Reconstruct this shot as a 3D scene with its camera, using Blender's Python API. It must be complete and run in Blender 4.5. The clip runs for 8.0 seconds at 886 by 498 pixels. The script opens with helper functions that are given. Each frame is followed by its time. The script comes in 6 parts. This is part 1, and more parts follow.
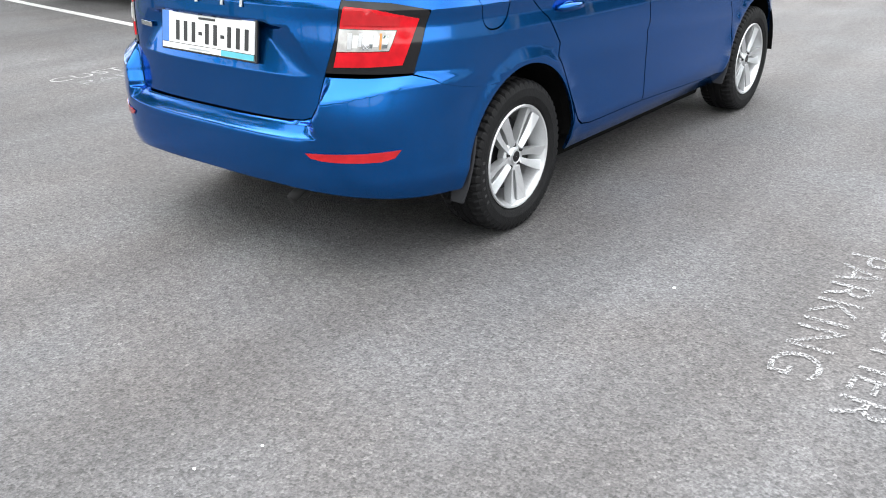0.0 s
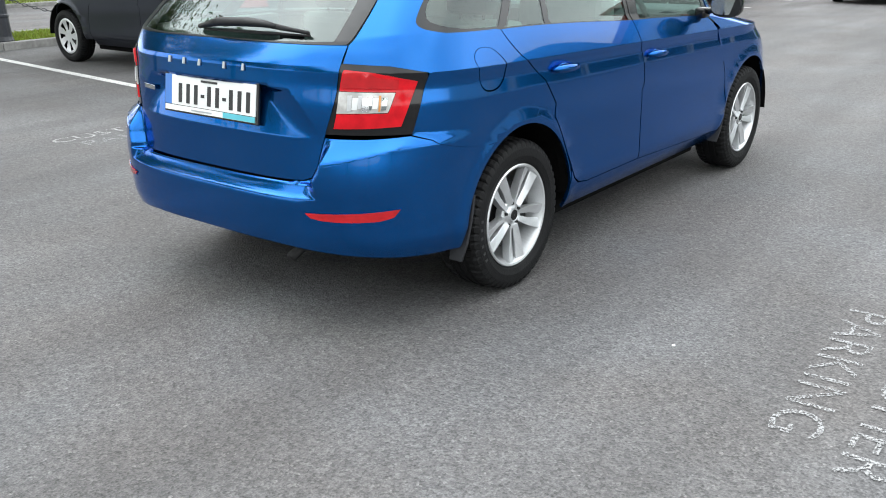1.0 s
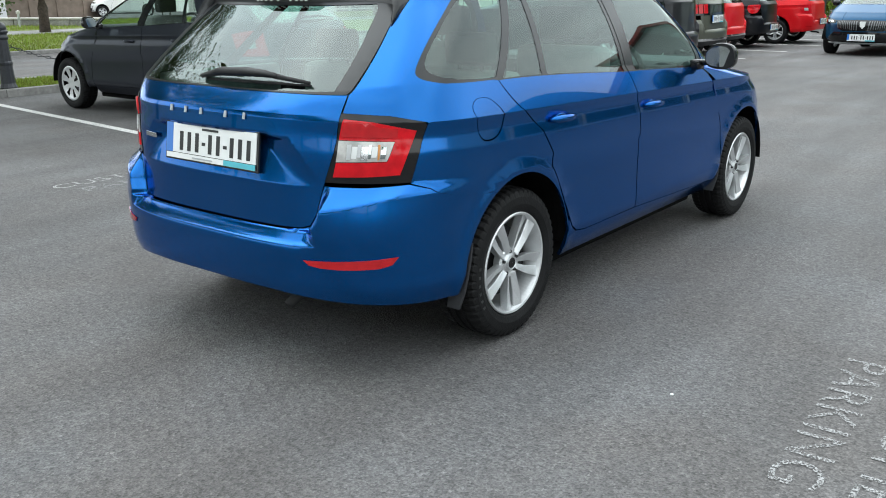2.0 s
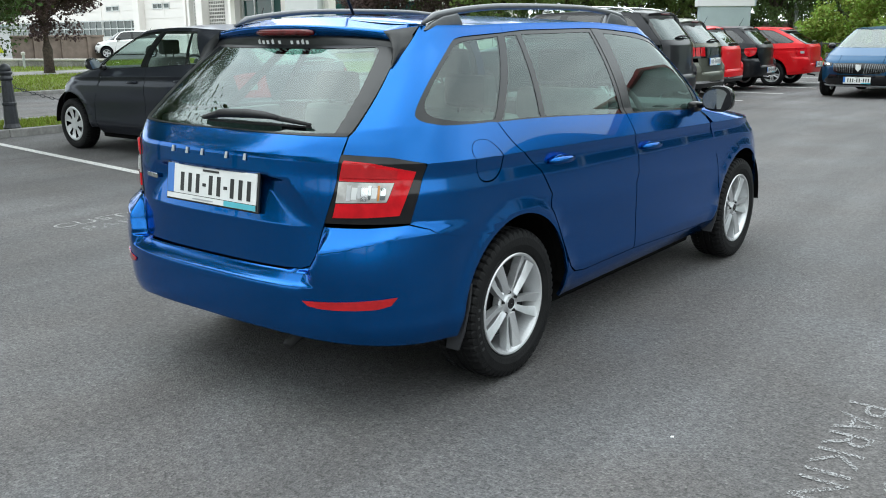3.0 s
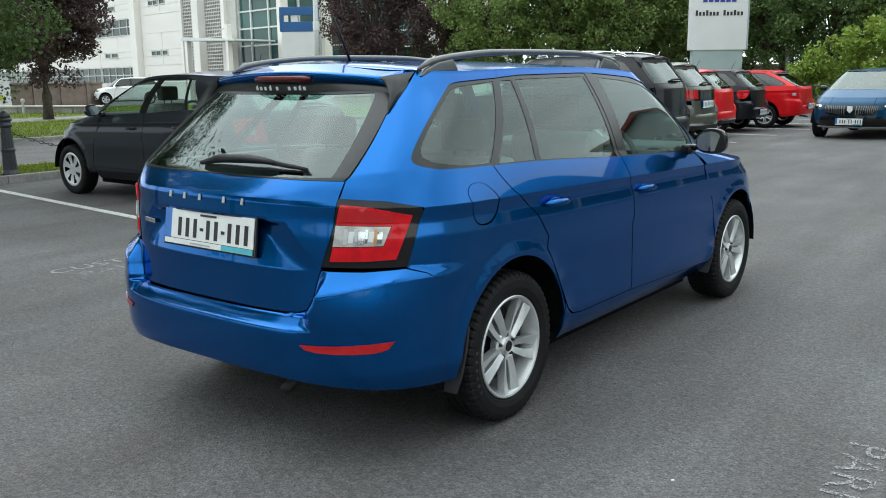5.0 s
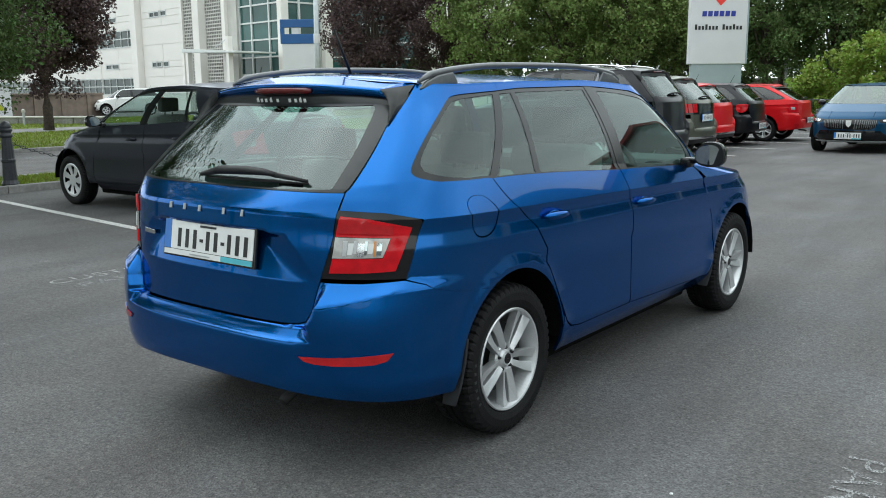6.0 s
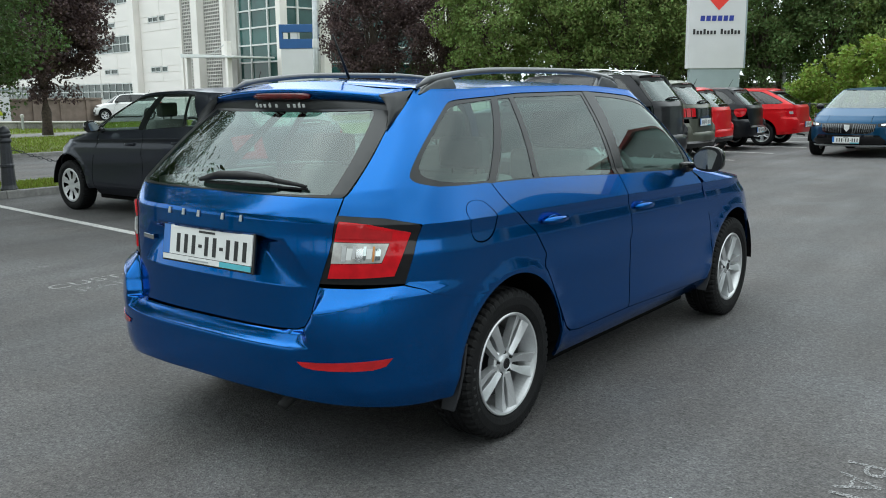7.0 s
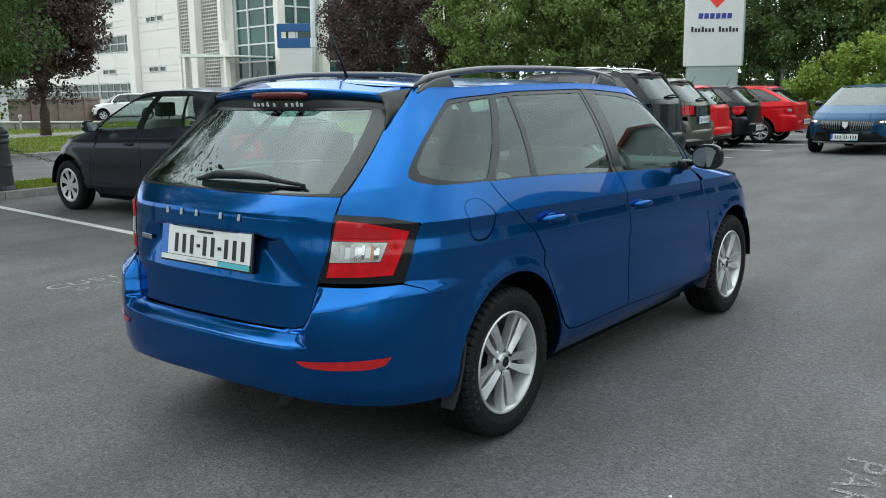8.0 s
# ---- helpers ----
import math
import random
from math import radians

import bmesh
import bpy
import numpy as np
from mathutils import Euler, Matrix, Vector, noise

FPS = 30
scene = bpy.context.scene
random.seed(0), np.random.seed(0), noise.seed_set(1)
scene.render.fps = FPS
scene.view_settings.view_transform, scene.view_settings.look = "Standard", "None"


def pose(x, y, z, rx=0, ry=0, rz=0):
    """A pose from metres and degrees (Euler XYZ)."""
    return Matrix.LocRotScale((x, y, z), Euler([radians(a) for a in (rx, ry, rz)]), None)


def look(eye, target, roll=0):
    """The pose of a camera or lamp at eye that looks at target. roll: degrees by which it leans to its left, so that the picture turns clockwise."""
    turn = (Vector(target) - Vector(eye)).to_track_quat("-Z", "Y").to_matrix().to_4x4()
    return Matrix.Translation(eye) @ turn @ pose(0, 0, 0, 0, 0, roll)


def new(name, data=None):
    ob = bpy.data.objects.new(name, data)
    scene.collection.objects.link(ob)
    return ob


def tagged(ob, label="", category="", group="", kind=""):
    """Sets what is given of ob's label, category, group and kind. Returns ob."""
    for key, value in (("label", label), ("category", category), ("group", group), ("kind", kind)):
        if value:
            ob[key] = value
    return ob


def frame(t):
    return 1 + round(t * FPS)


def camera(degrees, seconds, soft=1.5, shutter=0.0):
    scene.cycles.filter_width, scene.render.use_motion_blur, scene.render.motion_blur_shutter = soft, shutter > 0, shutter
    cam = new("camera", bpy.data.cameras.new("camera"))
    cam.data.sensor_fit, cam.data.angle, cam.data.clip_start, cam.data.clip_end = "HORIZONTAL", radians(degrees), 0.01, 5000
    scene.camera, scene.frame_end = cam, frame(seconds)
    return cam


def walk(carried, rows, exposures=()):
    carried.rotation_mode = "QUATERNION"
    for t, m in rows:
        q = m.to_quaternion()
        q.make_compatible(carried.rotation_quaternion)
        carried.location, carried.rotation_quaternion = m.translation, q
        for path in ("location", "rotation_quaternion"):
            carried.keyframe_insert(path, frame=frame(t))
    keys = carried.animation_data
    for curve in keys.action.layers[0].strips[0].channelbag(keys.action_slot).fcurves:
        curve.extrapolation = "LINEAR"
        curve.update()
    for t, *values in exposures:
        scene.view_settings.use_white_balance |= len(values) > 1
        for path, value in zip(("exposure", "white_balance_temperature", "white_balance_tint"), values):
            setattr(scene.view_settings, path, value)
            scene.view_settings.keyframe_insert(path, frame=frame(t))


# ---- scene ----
# camera: seconds, eye, yaw, pitch, roll
cam = camera(54.00, 8.0, 1.0)
PATH = [
    (0.0, 2.6555, -2.8033, 1.3508, 38.531, -23.318, -0.607),
    (0.5, 2.6569, -2.8054, 1.3574, 38.495, -22.085, -0.756),
    (1.0, 2.6607, -2.8107, 1.3651, 38.390, -19.652, -0.826),
    (1.5, 2.6635, -2.8167, 1.3700, 38.270, -17.973, -0.703),
    (3.0, 2.6688, -2.8170, 1.3779, 38.176, -13.999, -0.394),
    (3.5, 2.6709, -2.8171, 1.3790, 38.144, -12.855, -0.511),
    (4.0, 2.6680, -2.8154, 1.3782, 38.057, -12.177, -0.565),
    (4.5, 2.6710, -2.8174, 1.3798, 38.009, -11.678, -0.795),
    (5.0, 2.6732, -2.8205, 1.3810, 37.960, -11.196, -0.744),
    (6.5, 2.6771, -2.8254, 1.3828, 37.877, -10.185, -0.466),
    (7.0, 2.6772, -2.8249, 1.3839, 37.824, -10.107, -0.545),
    (7.5, 2.6740, -2.8222, 1.3832, 37.757, -10.270, -0.535),
    (8.0, 2.6756, -2.8212, 1.3828, 37.756, -10.190, -0.758),
]
EXPOSURES = [(0.0, 0.72, 6720, 14), (0.5, 0.62, 6670, 12), (1.0, 0.40, 6620, 11), (1.5, 0.17, 6500, 9), (3.0, -0.07, 6450, 7), (4.0, -0.23, 6430, 6), (5.0, -0.36, 6430, 5), (6.5, -0.47, 6430, 5), (8.0, -0.47, 6430, 5)]
walk(cam, [(t, pose(x, y, z, 0, 0, yaw) @ pose(0, 0, 0, 90 + pitch) @ pose(0, 0, 0, 0, 0, roll)) for t, x, y, z, yaw, pitch, roll in PATH], EXPOSURES)

# ---- sky, sun ----
world = bpy.data.worlds.new("sky")
scene.world = world
world.use_nodes = True
wt = world.node_tree


def node(tree, kind, **values):
    n = tree.nodes.new("ShaderNode" + kind)
    for k, v in values.items():
        if k.startswith("i_"):
            n.inputs[k[2:].replace("_", " ")].default_value = v
    return n


sky = node(wt, "TexSky")
sky.sky_type, sky.sun_disc = "NISHITA", False
sky.sun_elevation, sky.sun_rotation = radians(66), radians(284)
wcoord = node(wt, "TexCoord")
wmap = node(wt, "Mapping")
wmap.inputs["Scale"].default_value = (1.0, 1.0, 2.6)
cloud = node(wt, "TexNoise", i_Scale=1.7, i_Detail=7.0, i_Roughness=0.55)
cramp = node(wt, "ValToRGB")
cramp.color_ramp.elements[0].position, cramp.color_ramp.elements[1].position = 0.36, 0.62
cramp.color_ramp.elements[0].color, cramp.color_ramp.elements[1].color = (9.5, 10.4, 10.9, 1), (13.9, 14.7, 14.9, 1)
wmix = node(wt, "MixRGB")
wmix.inputs[0].default_value = 0.86
wt.links.new(wcoord.outputs["Generated"], wmap.inputs["Vector"])
wt.links.new(wmap.outputs[0], cloud.inputs["Vector"])
wt.links.new(cloud.outputs["Fac"], cramp.inputs[0])
wt.links.new(sky.outputs[0], wmix.inputs[1])
wt.links.new(cramp.outputs[0], wmix.inputs[2])
# thin cloud is brighter round the sun
SUN = Vector((-0.40, 0.10, 0.91)).normalized()
dot = node(wt, "VectorMath")
dot.operation = "DOT_PRODUCT"
dot.inputs[1].default_value = SUN
glow = node(wt, "MapRange")
for i, v in enumerate((0.25, 1.0, 0.0, 1.0)):
    glow.inputs[i + 1].default_value = v
power = node(wt, "Math")
power.operation, power.inputs[1].default_value = "POWER", 2.0
gain = node(wt, "MapRange")
for i, v in enumerate((0.0, 1.0, 1.25, 2.4)):
    gain.inputs[i + 1].default_value = v
bright = node(wt, "MixRGB")
bright.blend_type = "MULTIPLY"
bright.inputs[0].default_value = 1
wt.links.new(wcoord.outputs["Generated"], dot.inputs[0])
wt.links.new(dot.outputs["Value"], glow.inputs[0])
wt.links.new(glow.outputs[0], power.inputs[0])
wt.links.new(power.outputs[0], gain.inputs[0])
wt.links.new(wmix.outputs[0], bright.inputs[1])
wt.links.new(gain.outputs[0], bright.inputs[2])
wt.links.new(bright.outputs[0], wt.nodes["Background"].inputs[0])
wt.nodes["Background"].inputs[1].default_value = 0.15
sun = new("sun", bpy.data.lights.new("sun", "SUN"))
sun.data.energy, sun.data.angle, sun.data.color = 0.7, radians(90), (1.0, 0.96, 0.9)
sun.matrix_world = look(SUN * 40, (0, 0, 0))


# ---- materials ----
def material(name, colour, rough=0.5, metal=0.0, coat=0.0, noise_scale=0.0, noise_amount=0.0, bump=0.0, bump_scale=60.0, spec=0.5, stain=0.0, stain_scale=0.6):
    """A principled surface with variation in colour at two sizes and fine relief."""
    m = bpy.data.materials.new(name)
    m.use_nodes = True
    t = m.node_tree
    b = t.nodes["Principled BSDF"]
    b.inputs["Base Color"].default_value = (*colour, 1)
    b.inputs["Roughness"].default_value, b.inputs["Metallic"].default_value = rough, metal
    b.inputs["Coat Weight"].default_value, b.inputs["Coat Roughness"].default_value = coat, 0.03
    b.inputs["Specular IOR Level"].default_value = spec
    tc = node(t, "TexCoord")
    out = None
    if noise_amount:
        n = node(t, "TexNoise", i_Scale=noise_scale, i_Detail=6.0)
        t.links.new(tc.outputs["Object"], n.inputs["Vector"])
        r = node(t, "MapRange")
        r.inputs[1].default_value, r.inputs[2].default_value = 0.3, 0.7
        r.inputs[3].default_value, r.inputs[4].default_value = 1 - noise_amount, 1 + noise_amount
        t.links.new(n.outputs["Fac"], r.inputs[0])
        mul = node(t, "MixRGB")
        mul.blend_type = "MULTIPLY"
        mul.inputs[0].default_value = 1
        mul.inputs[1].default_value = (*colour, 1)
        t.links.new(r.outputs[0], mul.inputs[2])
        out = mul
        if stain:
            n2 = node(t, "TexNoise", i_Scale=stain_scale, i_Detail=4.0)
            t.links.new(tc.outputs["Object"], n2.inputs["Vector"])
            r2 = node(t, "MapRange")
            r2.inputs[1].default_value, r2.inputs[2].default_value = 0.35, 0.65
            r2.inputs[3].default_value, r2.inputs[4].default_value = 1 - stain, 1 + stain * 0.6
            t.links.new(n2.outputs["Fac"], r2.inputs[0])
            mul2 = node(t, "MixRGB")
            mul2.blend_type = "MULTIPLY"
            mul2.inputs[0].default_value = 1
            t.links.new(mul.outputs[0], mul2.inputs[1])
            t.links.new(r2.outputs[0], mul2.inputs[2])
            out = mul2
        t.links.new(out.outputs[0], b.inputs["Base Color"])
    if bump:
        nb = node(t, "TexNoise", i_Scale=bump_scale, i_Detail=3.0)
        t.links.new(tc.outputs["Object"], nb.inputs["Vector"])
        bp = node(t, "Bump", i_Strength=bump, i_Distance=0.01)
        t.links.new(nb.outputs["Fac"], bp.inputs["Height"])
        t.links.new(bp.outputs[0], b.inputs["Normal"])
    return m


def paint(name, colour, metal=0.25, rough=0.38, coat=0.5):
    m = material(name, colour, rough, metal, coat, 900.0, 0.18, 0.0, 40.0, 0.2)
    b = m.node_tree.nodes["Principled BSDF"]
    b.inputs["Coat IOR"].default_value, b.inputs["Coat Roughness"].default_value = 1.32, 0.015
    # flakes keep their colour at flat angles
    top = max(colour)
    b.inputs["Specular Tint"].default_value = (*[0.42 + 0.58 * c / top for c in colour], 1)
    return m


def glass(name, tint, reflect, facing_share=0.09):
    """A thin tinted pane: what is behind it shows through, and it mirrors more at a flat angle."""
    m = bpy.data.materials.new(name)
    m.use_nodes = True
    t = m.node_tree
    t.nodes.remove(t.nodes["Principled BSDF"])
    tr, gl, mx, fr = node(t, "BsdfTransparent"), node(t, "BsdfGlossy"), node(t, "MixShader"), node(t, "LayerWeight", i_Blend=0.5)
    tr.inputs[0].default_value = (*tint, 1)
    gl.inputs[0].default_value = (*reflect, 1)
    gl.inputs["Roughness"].default_value = 0.01
    power, share = node(t, "Math"), node(t, "MapRange")
    power.operation, power.inputs[1].default_value = "POWER", 5.0
    share.inputs[3].default_value, share.inputs[4].default_value = facing_share, 1.0
    t.links.new(fr.outputs["Facing"], power.inputs[0])
    t.links.new(power.outputs[0], share.inputs[0])
    t.links.new(share.outputs[0], mx.inputs[0])
    t.links.new(tr.outputs[0], mx.inputs[1])
    t.links.new(gl.outputs[0], mx.inputs[2])
    t.links.new(mx.outputs[0], t.nodes["Material Output"].inputs[0])
    return m


def asphalt(name, tone, chips=1.0):
    m = bpy.data.materials.new(name)
    m.use_nodes = True
    t = m.node_tree
    b = t.nodes["Principled BSDF"]
    b.inputs["Roughness"].default_value = 0.82
    tc = node(t, "TexCoord")
    stone = node(t, "TexVoronoi", i_Scale=120.0)
    fine = node(t, "TexNoise", i_Scale=140.0, i_Detail=3.0)
    patch_ = node(t, "TexNoise", i_Scale=0.55, i_Detail=5.0, i_Roughness=0.6)
    streak = node(t, "TexNoise", i_Scale=1.0, i_Detail=4.0)
    smap = node(t, "Mapping")
    smap.inputs["Scale"].default_value = (2.2, 0.35, 1.0)
    smap.inputs["Rotation"].default_value = (0, 0, radians(-48))
    blotch = node(t, "TexNoise", i_Scale=3.2, i_Detail=6.0, i_Roughness=0.7)
    pits = node(t, "TexNoise", i_Scale=92.0, i_Detail=4.0, i_Roughness=0.7)
    clump = node(t, "TexNoise", i_Scale=34.0, i_Detail=3.0)
    for n in (stone, fine, pits, clump, patch_, blotch):
        t.links.new(tc.outputs["Object"], n.inputs["Vector"])
    t.links.new(tc.outputs["Object"], smap.inputs["Vector"])
    t.links.new(smap.outputs[0], streak.inputs["Vector"])
    ramp = node(t, "ValToRGB")
    e = ramp.color_ramp.elements
    k = tone
    e[0].position, e[0].color = 0.0, (0.55 * k, 0.53 * k, 0.53 * k, 1)
    e[1].position, e[1].color = 1.0, (2.0 * k, 1.92 * k, 1.90 * k, 1)
    x = e.new(0.42)
    x.color = (1.0 * k, 0.96 * k, 0.965 * k, 1)
    x = e.new(0.88)
    x.color = (1.34 * k, 1.29 * k, 1.30 * k, 1)
    t.links.new(stone.outputs["Color"], ramp.inputs[0])
    last = ramp.outputs[0]
    for src, lo, hi, a, c in ((fine, 0.3, 0.7, 0.72, 1.28), (pits, 0.34, 0.52, 0.58, 1.09), (clump, 0.35, 0.65, 0.82, 1.16), (patch_, 0.32, 0.68, 0.76, 1.20), (streak, 0.35, 0.65, 0.82, 1.15), (blotch, 0.58, 0.76, 1.0, 1.28)):
        r = node(t, "MapRange")
        for i, v in enumerate((lo, hi, a, c)):
            r.inputs[i + 1].default_value = v
        t.links.new(src.outputs["Fac"], r.inputs[0])
        mul = node(t, "MixRGB")
        mul.blend_type = "MULTIPLY"
        mul.inputs[0].default_value = 1
        t.links.new(last, mul.inputs[1])
        t.links.new(r.outputs[0], mul.inputs[2])
        last = mul.outputs[0]
    # warm and cool patches
    hue = node(t, "TexNoise", i_Scale=1.1, i_Detail=3.0)
    t.links.new(tc.outputs["Object"], hue.inputs["Vector"])
    tint = node(t, "ValToRGB")
    tint.color_ramp.elements[0].position, tint.color_ramp.elements[1].position = 0.36, 0.64
    tint.color_ramp.elements[0].color, tint.color_ramp.elements[1].color = (1.03, 1.0, 0.97, 1), (0.975, 1.0, 1.015, 1)
    t.links.new(hue.outputs["Fac"], tint.inputs[0])
    mul = node(t, "MixRGB")
    mul.blend_type = "MULTIPLY"
    mul.inputs[0].default_value = 1
    t.links.new(last, mul.inputs[1])
    t.links.new(tint.outputs[0], mul.inputs[2])
    t.links.new(mul.outputs[0], b.inputs["Base Color"])
    bp = node(t, "Bump", i_Strength=0.8, i_Distance=0.005)
    t.links.new(stone.outputs["Distance"], bp.inputs["Height"])
    t.links.new(bp.outputs[0], b.inputs["Normal"])
    return m


def worn(name, colour, hold=0.5):
    """Road paint that has worn off in grains and patches."""
    m = material(name, colour, 0.75, noise_scale=30.0, noise_amount=0.2)
    t = m.node_tree
    tc = t.nodes["Texture Coordinate"]
    a, c = node(t, "TexNoise", i_Scale=120.0, i_Detail=2.0), node(t, "TexNoise", i_Scale=9.0, i_Detail=3.0)
    for n in (a, c):
        t.links.new(tc.outputs["Object"], n.inputs["Vector"])
    add = node(t, "Math")
    add.operation = "ADD"
    t.links.new(a.outputs["Fac"], add.inputs[0])
    soft_ = node(t, "MapRange")
    soft_.inputs[3].default_value, soft_.inputs[4].default_value = 0.33, 0.67
    t.links.new(c.outputs["Fac"], soft_.inputs[0])
    t.links.new(soft_.outputs[0], add.inputs[1])
    cut = node(t, "MapRange")
    for i, v in enumerate((1.5 - hold - 0.08, 1.5 - hold + 0.08, 0.0, 1.0)):
        cut.inputs[i + 1].default_value = v
    t.links.new(add.outputs[0], cut.inputs[0])
    t.links.new(cut.outputs[0], t.nodes["Principled BSDF"].inputs["Alpha"])
    return m


def leaf_material(name, colour, spread=0.35):
    m = bpy.data.materials.new(name)
    m.use_nodes = True
    t = m.node_tree
    b = t.nodes["Principled BSDF"]
    b.inputs["Roughness"].default_value = 0.55
    b.inputs["Specular IOR Level"].default_value = 0.3
    geo, hsv = node(t, "NewGeometry"), node(t, "HueSaturation")
    hsv.inputs["Color"].default_value = (*colour, 1)
    r, r2 = node(t, "MapRange"), node(t, "MapRange")
    r.inputs[3].default_value, r.inputs[4].default_value = 1 - spread, 1 + spread * 1.6
    r2.inputs[3].default_value, r2.inputs[4].default_value = 0.47, 0.53
    t.links.new(geo.outputs["Random Per Island"], r.inputs[0])
    t.links.new(geo.outputs["Random Per Island"], r2.inputs[0])
    t.links.new(r.outputs[0], hsv.inputs["Value"])
    t.links.new(r2.outputs[0], hsv.inputs["Hue"])
    t.links.new(hsv.outputs[0], b.inputs["Base Color"])
    tl, mx = node(t, "BsdfTranslucent"), node(t, "MixShader")
    mx.inputs[0].default_value = 0.3
    t.links.new(hsv.outputs[0], tl.inputs[0])
    t.links.new(b.outputs[0], mx.inputs[1])
    t.links.new(tl.outputs[0], mx.inputs[2])
    t.links.new(mx.outputs[0], t.nodes["Material Output"].inputs[0])
    return m


